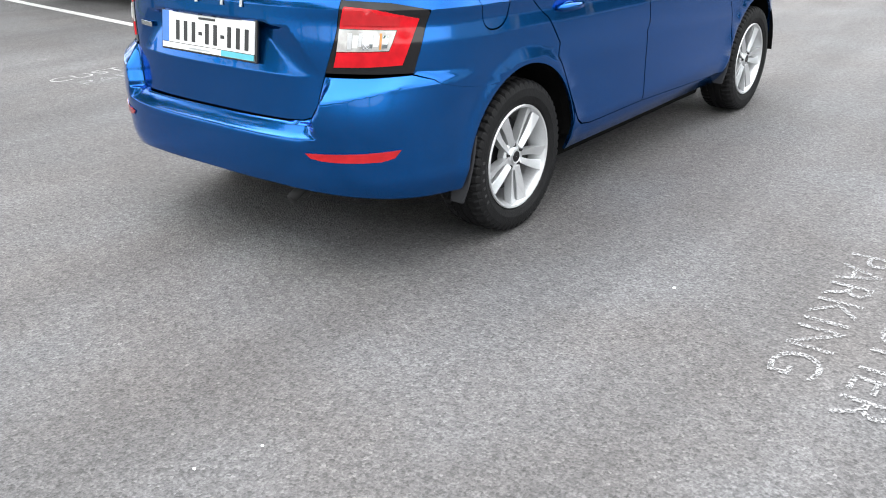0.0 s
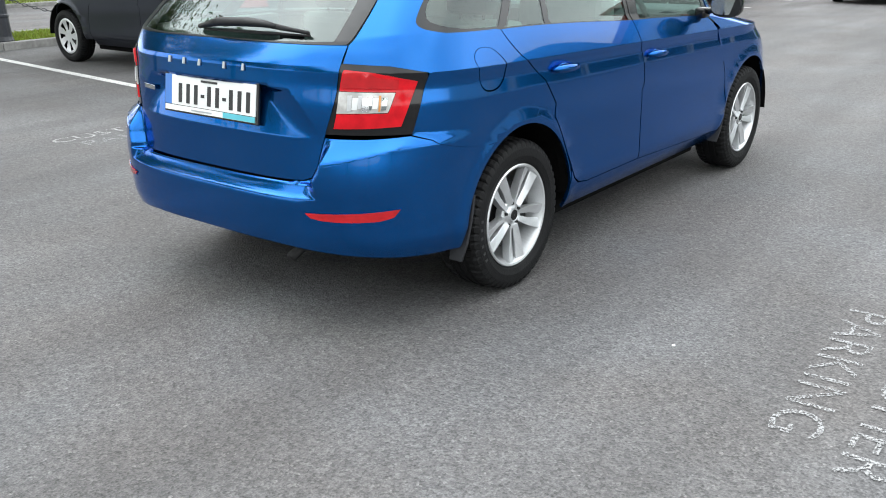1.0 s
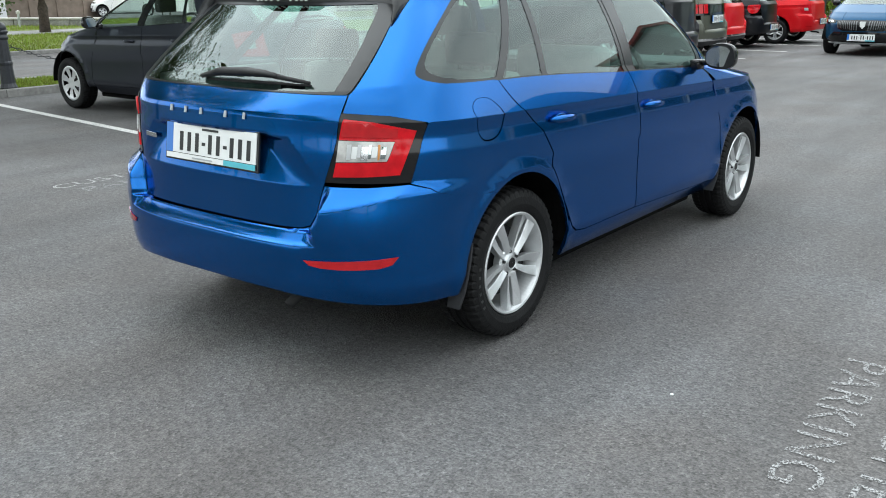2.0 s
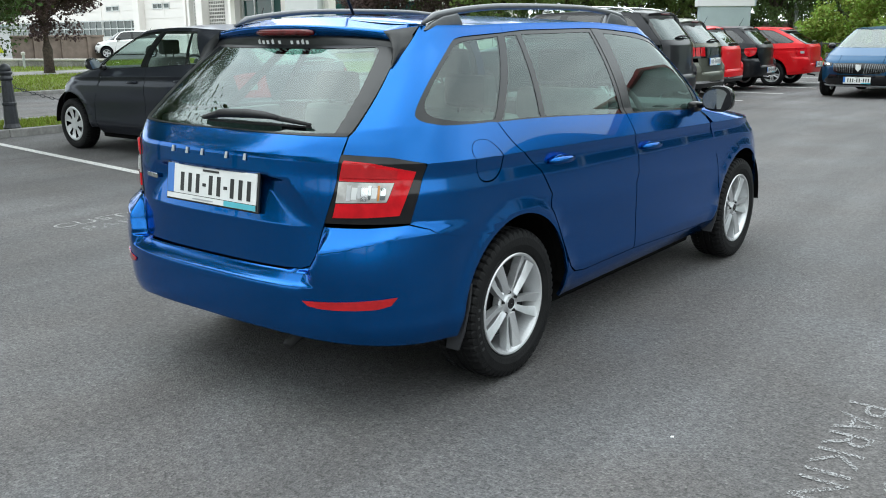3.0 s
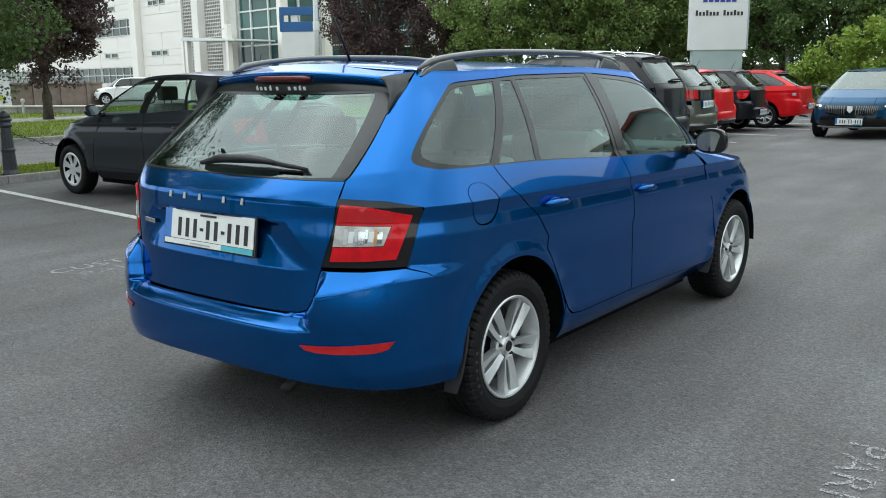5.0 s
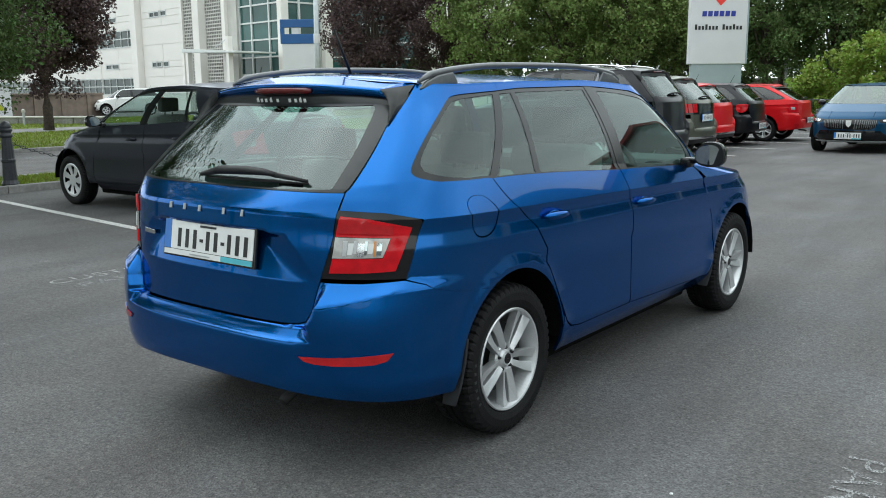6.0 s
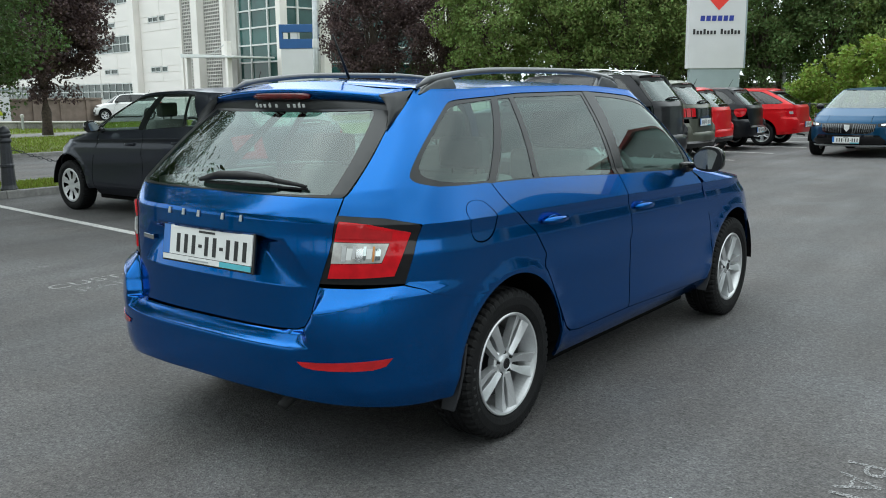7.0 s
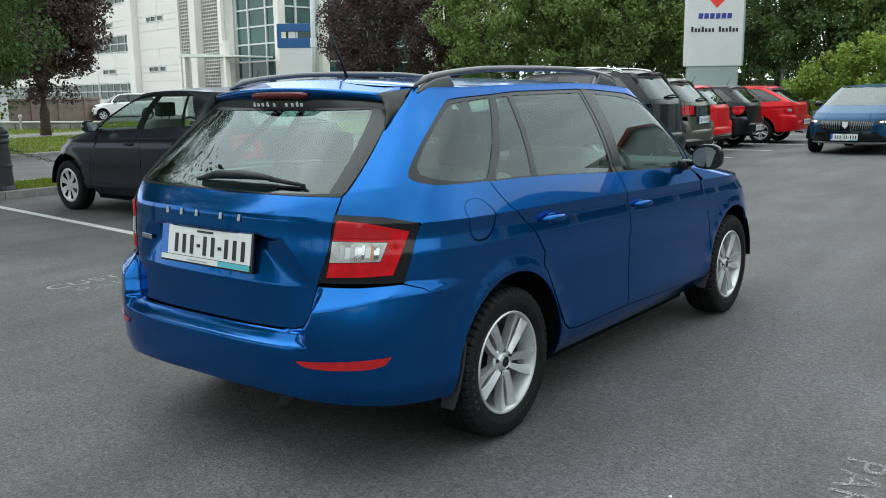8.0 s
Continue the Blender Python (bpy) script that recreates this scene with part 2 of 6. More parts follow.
M = {
    "blue": paint("blue metallic paint", (0.001, 0.087, 0.305), 0.90, 0.18, 0.75),
    "dark_grey": paint("dark grey metallic paint", (0.014, 0.016, 0.022), 0.5),
    "black": paint("black paint", (0.006, 0.006, 0.007), 0.05),
    "green_grey": paint("dark bronze grey paint", (0.085, 0.088, 0.07), 0.5),
    "red": paint("red paint", (0.52, 0.008, 0.012), 0.05),
    "petrol": paint("petrol blue paint", (0.004, 0.042, 0.095), 0.5, 0.35, 0.6),
    "white_car": paint("white paint", (0.75, 0.75, 0.74), 0.0),
    "glass": glass("tinted car glass", (0.56, 0.76, 0.70), (0.92, 1.0, 0.985), 0.075),
    "glass_rear": glass("rear window glass", (0.46, 0.62, 0.58), (0.92, 1.0, 0.985), 0.085),
    "glass_hatch": glass("greenish car glass", (0.80, 0.90, 0.87), (1.0, 1.0, 1.0), 0.08),
    "glass_dark": glass("dark car glass", (0.10, 0.12, 0.12), (1.0, 1.0, 1.0), 0.06),
    "mirror": material("mirror glass", (0.50, 0.56, 0.56), 0.03, 1.0, noise_scale=8, noise_amount=0.03),
    "frame_black": material("satin black window frame", (0.008, 0.009, 0.010), 0.16, spec=0.40, noise_scale=30, noise_amount=0.15),
    "frit": material("black glass border", (0.016, 0.017, 0.018), 0.28, spec=0.35, noise_scale=8, noise_amount=0.1),
    "plastic": material("black grained plastic", (0.013, 0.013, 0.014), 0.5, spec=0.25, noise_scale=60, noise_amount=0.2, bump=0.15, bump_scale=400),
    "gloss_black": material("gloss black plastic", (0.008, 0.008, 0.009), 0.08, coat=0.1, spec=0.35, noise_scale=8, noise_amount=0.1),
    "rubber": material("tyre rubber", (0.0065, 0.0065, 0.007), 0.65, noise_scale=25, noise_amount=0.3, bump=0.25, bump_scale=150, stain=0.2, stain_scale=6, spec=0.2),
    "flap": material("grey rubber mud flap", (0.009, 0.010, 0.013), 0.6, noise_scale=20, noise_amount=0.15),
    "flap_light": material("grey moulded rubber", (0.026, 0.027, 0.028), 0.6, noise_scale=60, noise_amount=0.3),
    "alloy": material("silver alloy", (0.62, 0.63, 0.64), 0.34, 0.65, 0.3, 200, 0.06),
    "alloy_dark": material("dark brake metal", (0.018, 0.018, 0.019), 0.55, 0.4, noise_scale=20, noise_amount=0.3),
    "chrome": material("satin chrome", (0.78, 0.79, 0.8), 0.16, 1.0, noise_scale=30, noise_amount=0.06),
    "rail": material("dark grey roof rail", (0.13, 0.135, 0.14), 0.30, 0.4, noise_scale=40, noise_amount=0.1),
    "lens_red": material("red lamp plastic", (0.50, 0.006, 0.012), 0.10, coat=0.1, spec=0.3, noise_scale=22, noise_amount=0.22),
    "lens_unlit": material("unlit brake lamp plastic", (0.085, 0.005, 0.006), 0.15, coat=0.1, noise_scale=30, noise_amount=0.25),
    "lens_dark": material("dark red lamp plastic", (0.42, 0.008, 0.012), 0.12, coat=0.35, noise_scale=22, noise_amount=0.2),
    "lens_clear": material("clear lamp plastic over a silver reflector", (0.48, 0.47, 0.45), 0.20, 0.25, 0.6, 30, 0.25),
    "amber": material("amber bulb", (0.55, 0.22, 0.05), 0.2, coat=1.0, noise_scale=20, noise_amount=0.2),
    "plate": material("white number plate", (0.70, 0.71, 0.70), 0.3, noise_scale=12, noise_amount=0.05),
    "plate_blue": material("blue plate band", (0.03, 0.16, 0.50), 0.3, noise_scale=12, noise_amount=0.05),
    "teal": material("teal print", (0.08, 0.42, 0.50), 0.35, noise_scale=12, noise_amount=0.05),
    "ink": material("black print", (0.012, 0.012, 0.013), 0.4, noise_scale=12, noise_amount=0.05),
    "trim_light": material("light grey cabin cloth", (0.22, 0.23, 0.22), 0.9, noise_scale=40, noise_amount=0.15, bump=0.2, bump_scale=300),
    "trim_mid": material("grey cabin cloth", (0.05, 0.052, 0.052), 0.9, noise_scale=40, noise_amount=0.15, bump=0.2, bump_scale=300),
    "trim_dark": material("dark cabin cloth", (0.05, 0.052, 0.055), 0.9, noise_scale=40, noise_amount=0.2, bump=0.2, bump_scale=300),
    "under": material("black underbody", (0.005, 0.005, 0.005), 0.9, spec=0.05, noise_scale=10, noise_amount=0.3),
    "asphalt": asphalt("asphalt", 0.082),
    "road": asphalt("pale road asphalt", 0.12),
    "roadpaint": worn("worn white road paint", (0.25, 0.25, 0.25), 0.50),
    "roadpaint_fresh": worn("fresher white road paint", (0.32, 0.32, 0.31), 0.54),
    "linepaint": worn("white bay line paint", (0.52, 0.52, 0.50), 0.66),
    "concrete": material("concrete kerb", (0.22, 0.215, 0.205), 0.85, noise_scale=14, noise_amount=0.25, bump=0.3, bump_scale=90, stain=0.3, stain_scale=1.5),
    "grass": material("grass soil", (0.12, 0.15, 0.024), 0.9, noise_scale=9, noise_amount=0.4, bump=0.6, bump_scale=80, stain=0.25),
    "iron": material("black painted cast iron", (0.022, 0.024, 0.03), 0.42, noise_scale=30, noise_amount=0.25, bump=0.12, bump_scale=80),
    "cladding": material("white wall panels", (0.76, 0.73, 0.685), 0.6, noise_scale=0.8, noise_amount=0.05, stain=0.06, stain_scale=0.12),
    "render_beige": material("cream stone", (0.48, 0.465, 0.43), 0.7, noise_scale=1.2, noise_amount=0.08, stain=0.08, stain_scale=0.2),
    "window_dark": material("building window glass", (0.020, 0.038, 0.034), 0.08, spec=0.30, noise_scale=0.5, noise_amount=0.4),
    "window_teal": material("green tinted curtain wall glass", (0.022, 0.075, 0.068), 0.04, spec=0.40, noise_scale=0.5, noise_amount=0.4),
    "mullion": material("pale metal mullion", (0.56, 0.58, 0.56), 0.4, 0.1, noise_scale=3, noise_amount=0.05),
    "steel": material("galvanised steel", (0.42, 0.44, 0.45), 0.45, 0.5, noise_scale=6, noise_amount=0.12),
    "sign_white": material("white sign face", (0.60, 0.60, 0.62), 0.35, noise_scale=1.5, noise_amount=0.03),
    "sign_grey": material("grey sign plinth", (0.30, 0.36, 0.38), 0.4, noise_scale=2, noise_amount=0.06),
    "sign_blue": material("blue sign panel", (0.02, 0.09, 0.26), 0.4, noise_scale=2, noise_amount=0.08),
    "sign_red": material("red sign print", (0.75, 0.03, 0.02), 0.4, noise_scale=2, noise_amount=0.05),
    "verge_red": material("dull red verge", (0.30, 0.045, 0.04), 0.6, noise_scale=2, noise_amount=0.08),
    "sign_ink": material("dark blue sign print", (0.01, 0.03, 0.28), 0.4, noise_scale=2, noise_amount=0.05),
    "brown": material("brown boundary wall", (0.20, 0.155, 0.125), 0.8, noise_scale=3, noise_amount=0.2, stain=0.15),
    "bark": material("tree bark", (0.075, 0.058, 0.045), 0.9, noise_scale=14, noise_amount=0.4, bump=0.7, bump_scale=40),
    "leaf_purple": leaf_material("purple leaves", (0.080, 0.050, 0.050)),
    "leaf_green": leaf_material("green leaves", (0.150, 0.205, 0.060)),
    "leaf_deep": leaf_material("deep green leaves", (0.10, 0.15, 0.050)),
    "leaf_dark": leaf_material("dark green leaves", (0.062, 0.10, 0.028)),
    "leaf_hedge": leaf_material("hedge leaves", (0.17, 0.235, 0.038)),
    "leaf_yellow": leaf_material("yellow green leaves", (0.42, 0.42, 0.025)),
    "blade": leaf_material("grass blades", (0.155, 0.20, 0.026)),
    "showroom": material("grey green showroom cladding", (0.46, 0.53, 0.51), 0.4, 0.1, noise_scale=0.5, noise_amount=0.08),
}


# ---- building blocks ----
def mesh_of(name, verts, faces, mat, smooth=False):
    me = bpy.data.meshes.new(name)
    me.from_pydata([tuple(v) for v in verts], [], [tuple(int(i) for i in f) for f in faces])
    me.materials.append(mat)
    if smooth:
        me.polygons.foreach_set("use_smooth", [True] * len(me.polygons))
    me.update()
    return me


def part(name, bm, mat, parent=None, label="", smooth=False, at=None):
    """Links a bmesh as one mesh object under a thing or a part."""
    me = bpy.data.meshes.new(name)
    bm.to_mesh(me)
    bm.free()
    return put(name, me, mat, parent, label, smooth, at)


def put(name, me, mat=None, parent=None, label="", smooth=False, at=None):
    if mat is not None and not me.materials:
        me.materials.append(mat)
    if smooth:
        me.polygons.foreach_set("use_smooth", [True] * len(me.polygons))
    ob = new(name, me)
    if parent is not None:
        ob.parent = parent
    if at is not None:
        ob.matrix_basis = at
    if label:
        tagged(ob, label=label)
    return ob


def thing(name, m, label, category, group="", kind=""):
    ob = new(name)
    ob.matrix_basis = m
    ob.empty_display_size = 0.2
    return tagged(ob, label, category, group, kind)


def bm_box(x0, x1, y0, y1, z0, z1, bevel=0.0, segs=2, bm=None, m=None):
    b = bmesh.new()
    bmesh.ops.create_cube(b, size=1)
    bmesh.ops.transform(b, verts=b.verts, matrix=Matrix.Translation(((x0 + x1) / 2, (y0 + y1) / 2, (z0 + z1) / 2)) @ Matrix.Diagonal((x1 - x0, y1 - y0, z1 - z0, 1)))
    if bevel:
        bmesh.ops.bevel(b, geom=b.edges[:], offset=bevel, segments=segs, profile=0.6, affect="EDGES")
    if m is not None:
        bmesh.ops.transform(b, verts=b.verts, matrix=m)
    return join_bm(bm, b)


def join_bm(bm, b):
    if bm is None:
        return b
    tmp = bpy.data.meshes.new("tmp")
    b.to_mesh(tmp)
    b.free()
    bm.from_mesh(tmp)
    bpy.data.meshes.remove(tmp)
    return bm


def bm_revolve(profile, segs=32, axis="z", bm=None, m=None, sweep=1.0):
    """profile: (radius, height) points, revolved round z (or round x)."""
    vs, fs, n = [], [], len(profile)
    for i in range(segs):
        a = 2 * math.pi * i / segs
        for r, h in profile:
            vs.append((r * math.cos(a), r * math.sin(a), h) if axis == "z" else (h, r * math.cos(a), r * math.sin(a)))
    for i in range(segs):
        j = (i + 1) % segs
        for k in range(n - 1):
            fs.append((i * n + k, j * n + k, j * n + k + 1, i * n + k + 1))
    b = bmesh.new()
    bv = [b.verts.new(v) for v in vs]
    for f in fs:
        b.faces.new([bv[i] for i in f])
    bmesh.ops.remove_doubles(b, verts=b.verts, dist=1e-6)
    bmesh.ops.recalc_face_normals(b, faces=b.faces)
    if m is not None:
        bmesh.ops.transform(b, verts=b.verts, matrix=m)
    return join_bm(bm, b)


def bm_tube(points, radius, segs=8, bm=None, flat=1.0):
    """A tube along points; radius a number or one a point."""
    pts = [Vector(p) for p in points]
    rad = radius if isinstance(radius, (list, tuple)) else [radius] * len(pts)
    b = bmesh.new()
    rings = []
    for i, p in enumerate(pts):
        d = (pts[min(i + 1, len(pts) - 1)] - pts[max(i - 1, 0)]).normalized()
        side = d.cross(Vector((0, 0, 1)))
        side = side.normalized() if side.length > 1e-3 else Vector((1, 0, 0))
        up = side.cross(d).normalized()
        rings.append([b.verts.new(p + (side * math.cos(2 * math.pi * k / segs) + up * math.sin(2 * math.pi * k / segs) * flat) * rad[i]) for k in range(segs)])
    for a, c in zip(rings, rings[1:]):
        for k in range(segs):
            b.faces.new((a[k], a[(k + 1) % segs], c[(k + 1) % segs], c[k]))
    b.faces.new(rings[0])
    b.faces.new(rings[-1][::-1])
    bmesh.ops.recalc_face_normals(b, faces=b.faces)
    return join_bm(bm, b)


def bm_prism(loop, depth, m=None, bevel=0.0, bm=None):
    """A flat outline (x, z) with depth along y."""
    b = bmesh.new()
    vs = [b.verts.new((x, 0, z)) for x, z in loop]
    f = b.faces.new(vs)
    ex = bmesh.ops.extrude_face_region(b, geom=[f])
    bmesh.ops.translate(b, verts=[v for v in ex["geom"] if isinstance(v, bmesh.types.BMVert)], vec=(0, depth, 0))
    bmesh.ops.recalc_face_normals(b, faces=b.faces)
    if bevel:
        bmesh.ops.bevel(b, geom=b.edges[:], offset=bevel, segments=2, profile=0.6, affect="EDGES")
    if m is not None:
        bmesh.ops.transform(b, verts=b.verts, matrix=m)
    return join_bm(bm, b)


def text_mesh(name, words, size, mat, spacing=1.0, thick=0.0, thin=0.0):
    cu = bpy.data.curves.new(name, "FONT")
    cu.body, cu.size, cu.space_character, cu.extrude = words, size, spacing, thick
    cu.offset = -thin
    cu.align_x, cu.align_y = "CENTER", "BOTTOM_BASELINE"
    tmp = bpy.data.objects.new(name, cu)
    scene.collection.objects.link(tmp)
    dg = bpy.context.evaluated_depsgraph_get()
    me = bpy.data.meshes.new_from_object(tmp.evaluated_get(dg))
    bpy.data.objects.remove(tmp)
    me.materials.clear()
    me.materials.append(mat)
    return me


def pchip(v, ks, vs):
    """A smooth curve through the knots."""
    ks, vs = np.asarray(ks, float), np.asarray(vs, float)
    h = np.diff(ks)
    d = np.diff(vs) / h
    m = np.zeros(len(ks))
    m[0], m[-1] = d[0], d[-1]
    for i in range(1, len(ks) - 1):
        if d[i - 1] * d[i] > 0:
            a, b = 2 * h[i] + h[i - 1], h[i] + 2 * h[i - 1]
            m[i] = (a + b) / (a / d[i - 1] + b / d[i])
    v = np.clip(v, ks[0], ks[-1])
    i = np.clip(np.searchsorted(ks, v, side="right") - 1, 0, len(ks) - 2)
    t = (v - ks[i]) / h[i]
    return (2 * t**3 - 3 * t**2 + 1) * vs[i] + (t**3 - 2 * t**2 + t) * h[i] * m[i] + (3 * t**2 - 2 * t**3) * vs[i + 1] + (t**3 - t**2) * h[i] * m[i + 1]


def settle(p):
    """The proportions that suit the wheelbase."""
    p = np.asarray(p, float)
    return np.stack([p[..., 0] * 0.979, p[..., 1] * 0.982 + 0.036, p[..., 2] * 0.977 - 0.007 + 0.009 * p[..., 1]], -1)


class Shape:
    """A car's skin. u runs round it: 0 rear middle, 1 rear corner's end, 2 front corner's start, 3 front middle (minus: the left side).
    v runs up it: 0 bottom edge, 1 shoulder crease, 2 window sill, 3 roof edge. The rear axle lies over the origin, the nose at +y."""

    def __init__(self, scale=(1, 1, 1), roof_rear=-0.492, nose=3.29, roof_front=1.74, scoop=0.0, base=2.47, crown=0.03, top=0.0, hood=0.0, arc=0.0):
        self.scale, self.roof_rear, self.nose, self.roof_front, self.scoop, self.base, self.crown, self.top, self.hood, self.arc = np.array(scale, float), roof_rear, nose, roof_front, scoop, base, crown, top, hood, arc

    def crease(self, y):
        return 0.953 - 0.0415 * np.clip(y, -0.9, 2.6)

    def belt(self, y):
        return pchip(y, [-0.9, -0.5, -0.1, 1.0, 1.75, 3.2], [1.075, 1.095, 1.095, 1.045, 0.99 + self.hood * 0.5, 0.90 + self.hood])

    def roof(self, y):
        return self.top - self.arc * (np.asarray(y) - 0.45)**2 + pchip(y, [-0.6, -0.1, 0.4, 0.9, 1.4, 2.0], [1.395, 1.437, 1.452, 1.452, 1.43, 1.37])

    def lift(self, y):
        """The roof edge stands a little higher at the spoiler's ends."""
        return 0.018 * np.exp(-((y + 0.27) / 0.22)**2)

    def outline(self, u, v):
        lo, mid, hi = np.clip(v, 0, 1), np.clip(v - 1, 0, 1), np.clip(v - 2, 0, 1)
        xs = pchip(lo, [0, 0.08, 0.16, 0.26, 0.30, 0.45, 0.65, 0.85, 0.94, 1.0], [0.755, 0.808, 0.842, 0.857, 0.856, 0.857, 0.861, 0.860, 0.853, 0.859])
        xs = xs - 0.056 * mid - 0.215 * hi + 0.075 * hi * (1 - hi)
        yr = pchip(lo, [0, 0.06, 0.14, 0.28, 0.40, 0.446, 0.455, 0.466, 0.485, 0.5072, 0.5088, 0.75, 1.0], [-0.79, -0.862, -0.912, -0.942, -0.945, -0.941, -0.931, -0.9235, -0.914, -0.904, -0.889, -0.885, -0.872])
        # away from the tailgate the bumper runs up without its ledge
        k = np.clip((np.abs(u) - np.interp(lo, [0.46, 0.53, 0.584, 0.717], [0.265, 0.287, 0.316, 0.356])) / np.interp(lo, [0.46, 0.53], [0.10, 0.05]), 0, 1)
        k = k * k * (3 - 2 * k) * (np.abs(u) < 1.5)
        upright = pchip(lo, [0, 0.06, 0.14, 0.28, 0.40, 0.52, 1.0], [-0.79, -0.862, -0.912, -0.942, -0.946, -0.950, -0.951])
        # a flat shoulder under the lamp, whose lower edge climbs towards the side
        vb = 0.585 + 0.095 * np.clip((np.abs(u) - 0.30) / 0.38, 0, 1)
        t = np.clip((lo - vb) / (0.725 - vb), 0, 1)
        t = np.where(t < 0.14, t * t / 0.28, t - 0.07) / 0.93
        flush = upright + 0.067 * t
        flush = np.where(lo > 0.725, pchip(lo, [0.7, 0.80, 1.0], [-0.885, -0.882, -0.872]), flush)
        yr = yr * (1 - k) + flush * k
        yr = yr + 0.04 * mid**1.5 + (self.roof_rear + 0.832) * hi
        n = self.nose
        yf = pchip(lo, [0, 0.3, 0.6, 0.8, 1.0], [n - 0.09, n, n - 0.01, n - 0.07, n - 0.24])
        yf = yf - (n - 2.69) * mid + (self.roof_front - 2.45) * hi
        dr, df = 0.62 - 0.12 * hi, 0.8 - 0.15 * mid - 0.35 * hi
        a = np.abs(u)
        e = 2 / pchip(v, [0, 0.3, 0.46, 0.74, 1, 2, 3], [2.9, 3.05, 3.05, 2.75, 2.75, 2.9, 2.9])
        th = np.clip(a, 0, 1) * np.pi / 2
        x, y = xs * np.sin(th)**e, yr + dr * (1 - np.abs(np.cos(th))**e)
        s = np.clip(a - 1, 0, 1)
        x, y = np.where(a > 1, xs, x), np.where(a > 1, (yr + dr) * (1 - s) + (yf - df) * s, y)
        th = np.clip(a - 2, 0, 1) * np.pi / 2
        e = 2 / 2.6
        x, y = np.where(a > 2, xs * np.abs(np.cos(th))**e, x), np.where(a > 2, yf - df * (1 - np.sin(th)**e), y)
        return x * np.where(u < 0, -1, 1), y

    def raw(self, u, v):
        u, v = np.broadcast_arrays(np.asarray(u, float), np.asarray(v, float))
        x, y = self.outline(u, v)
        yn, yt = self.outline(u, np.full(v.shape, 2.0))[1], self.outline(u, np.full(v.shape, 3.0))[1]
        zc, zb, zt = self.crease(yn), self.belt(yn), self.roof(yt)
        z = np.where(v <= 1, 0.2 + (zc - 0.2) * v, np.where(v <= 2, zc + (zb - zc) * (v - 1), zb + (zt - zb) * (v - 2)))
        # the number plate's scoop: deep under its upper edge, running out downwards
        if self.scoop:
            a = np.abs(u)
            k = np.clip((0.925 - v) / 0.018, 0, 1) * np.clip((v - 0.70) / 0.21, 0, 1)
            edge = 0.225 + (0.915 - v) * 0.60
            y = y + self.scoop * k * np.clip((edge - a) / 0.10, 0, 1)
        # the rear window is flatter across than the tail below it
        y = y + (0.03 * np.clip((v - 1.2) / 0.8, 0, 1) + 0.05 * np.clip(v - 2, 0, 1)) * np.clip(1 - (x / 0.58)**2, 0, 1) * (np.abs(u) < 1.2)
        q = settle(np.stack([x, y, z], -1))
        q[..., 2] += self.lift(q[..., 1]) * np.clip((v - 2.75) / 0.25, 0, 1)**2
        # wheel arch flanges stand a little proud
        for wy in (0.0, self.base):
            r = np.hypot(q[..., 1] - wy, q[..., 2] - 0.31)
            bump = 0.010 * np.exp(-((r - 0.385) / 0.035)**2) * (np.abs(u) > 0.85) * (np.abs(u) < 2.9)
            q[..., 0] += np.sign(x) * bump
        return q

    def at(self, u, v):
        return self.raw(u, v) * self.scale

    def normal(self, u, v):
        h = 4e-4
        p = np.cross(self.at(u + h, v) - self.at(u - h, v), self.at(u, v + h) - self.at(u, v - h))
        return p / (np.linalg.norm(p, axis=-1, keepdims=True) + 1e-12)

    def side_uv(self, y, z):
        """u, v of points of the right side, from their y and z (before the scale)."""
        y, z = np.asarray(y, float), np.asarray(z, float)
        u, v = np.full(y.shape, 1.4), np.full(y.shape, 0.5)
        for _ in range(40):
            f0, h = self.raw(u, v), 1e-5
            a, b = (self.raw(u + h, v) - f0) / h, (self.raw(u, v + h) - f0) / h
            ry, rz = y - f0[:, 1], z - f0[:, 2]
            det = a[:, 1] * b[:, 2] - b[:, 1] * a[:, 2] + 1e-12
            du, dv = (ry * b[:, 2] - rz * b[:, 1]) / det, (a[:, 1] * rz - a[:, 2] * ry) / det
            u, v = np.clip(u + np.clip(du, -0.1, 0.1), 0.3, 2.9), np.clip(v + np.clip(dv, -0.1, 0.1), 0.0, 3.0)
        return u, v


# ---- car bodies ----
def chaikin(pts, rounds=1, keep=()):
    """Rounds the corners of a loop, but for those kept."""
    for _ in range(rounds):
        out, flags = [], []
        n = len(pts)
        for i, p in enumerate(pts):
            a, b = pts[i - 1], pts[(i + 1) % n]
            if i in keep:
                flags.append(len(out))
                out.append(p)
            else:
                out.append((p[0] * 0.75 + a[0] * 0.25, p[1] * 0.75 + a[1] * 0.25))
                out.append((p[0] * 0.75 + b[0] * 0.25, p[1] * 0.75 + b[1] * 0.25))
        pts, keep = out, tuple(flags)
    return pts


CREASE = (0.975, 1.0, 1.02)


def dense(loop, du, dv):
    out = []
    for (a, b), (c, d) in zip(loop, loop[1:] + loop[:1]):
        cuts = sorted(t for t in ((q - b) / (d - b) for q in CREASE if d != b) if 0.02 < t < 0.98)
        for t0, t1 in zip([0.0] + cuts, cuts + [1.0]):
            n = max(1, int(math.ceil((t1 - t0) * max(abs(c - a) / du, abs(d - b) / dv) - 1e-6)))
            out += [(a + (c - a) * (t0 + (t1 - t0) * k / n), b + (d - b) * (t0 + (t1 - t0) * k / n)) for k in range(n)]
    return out


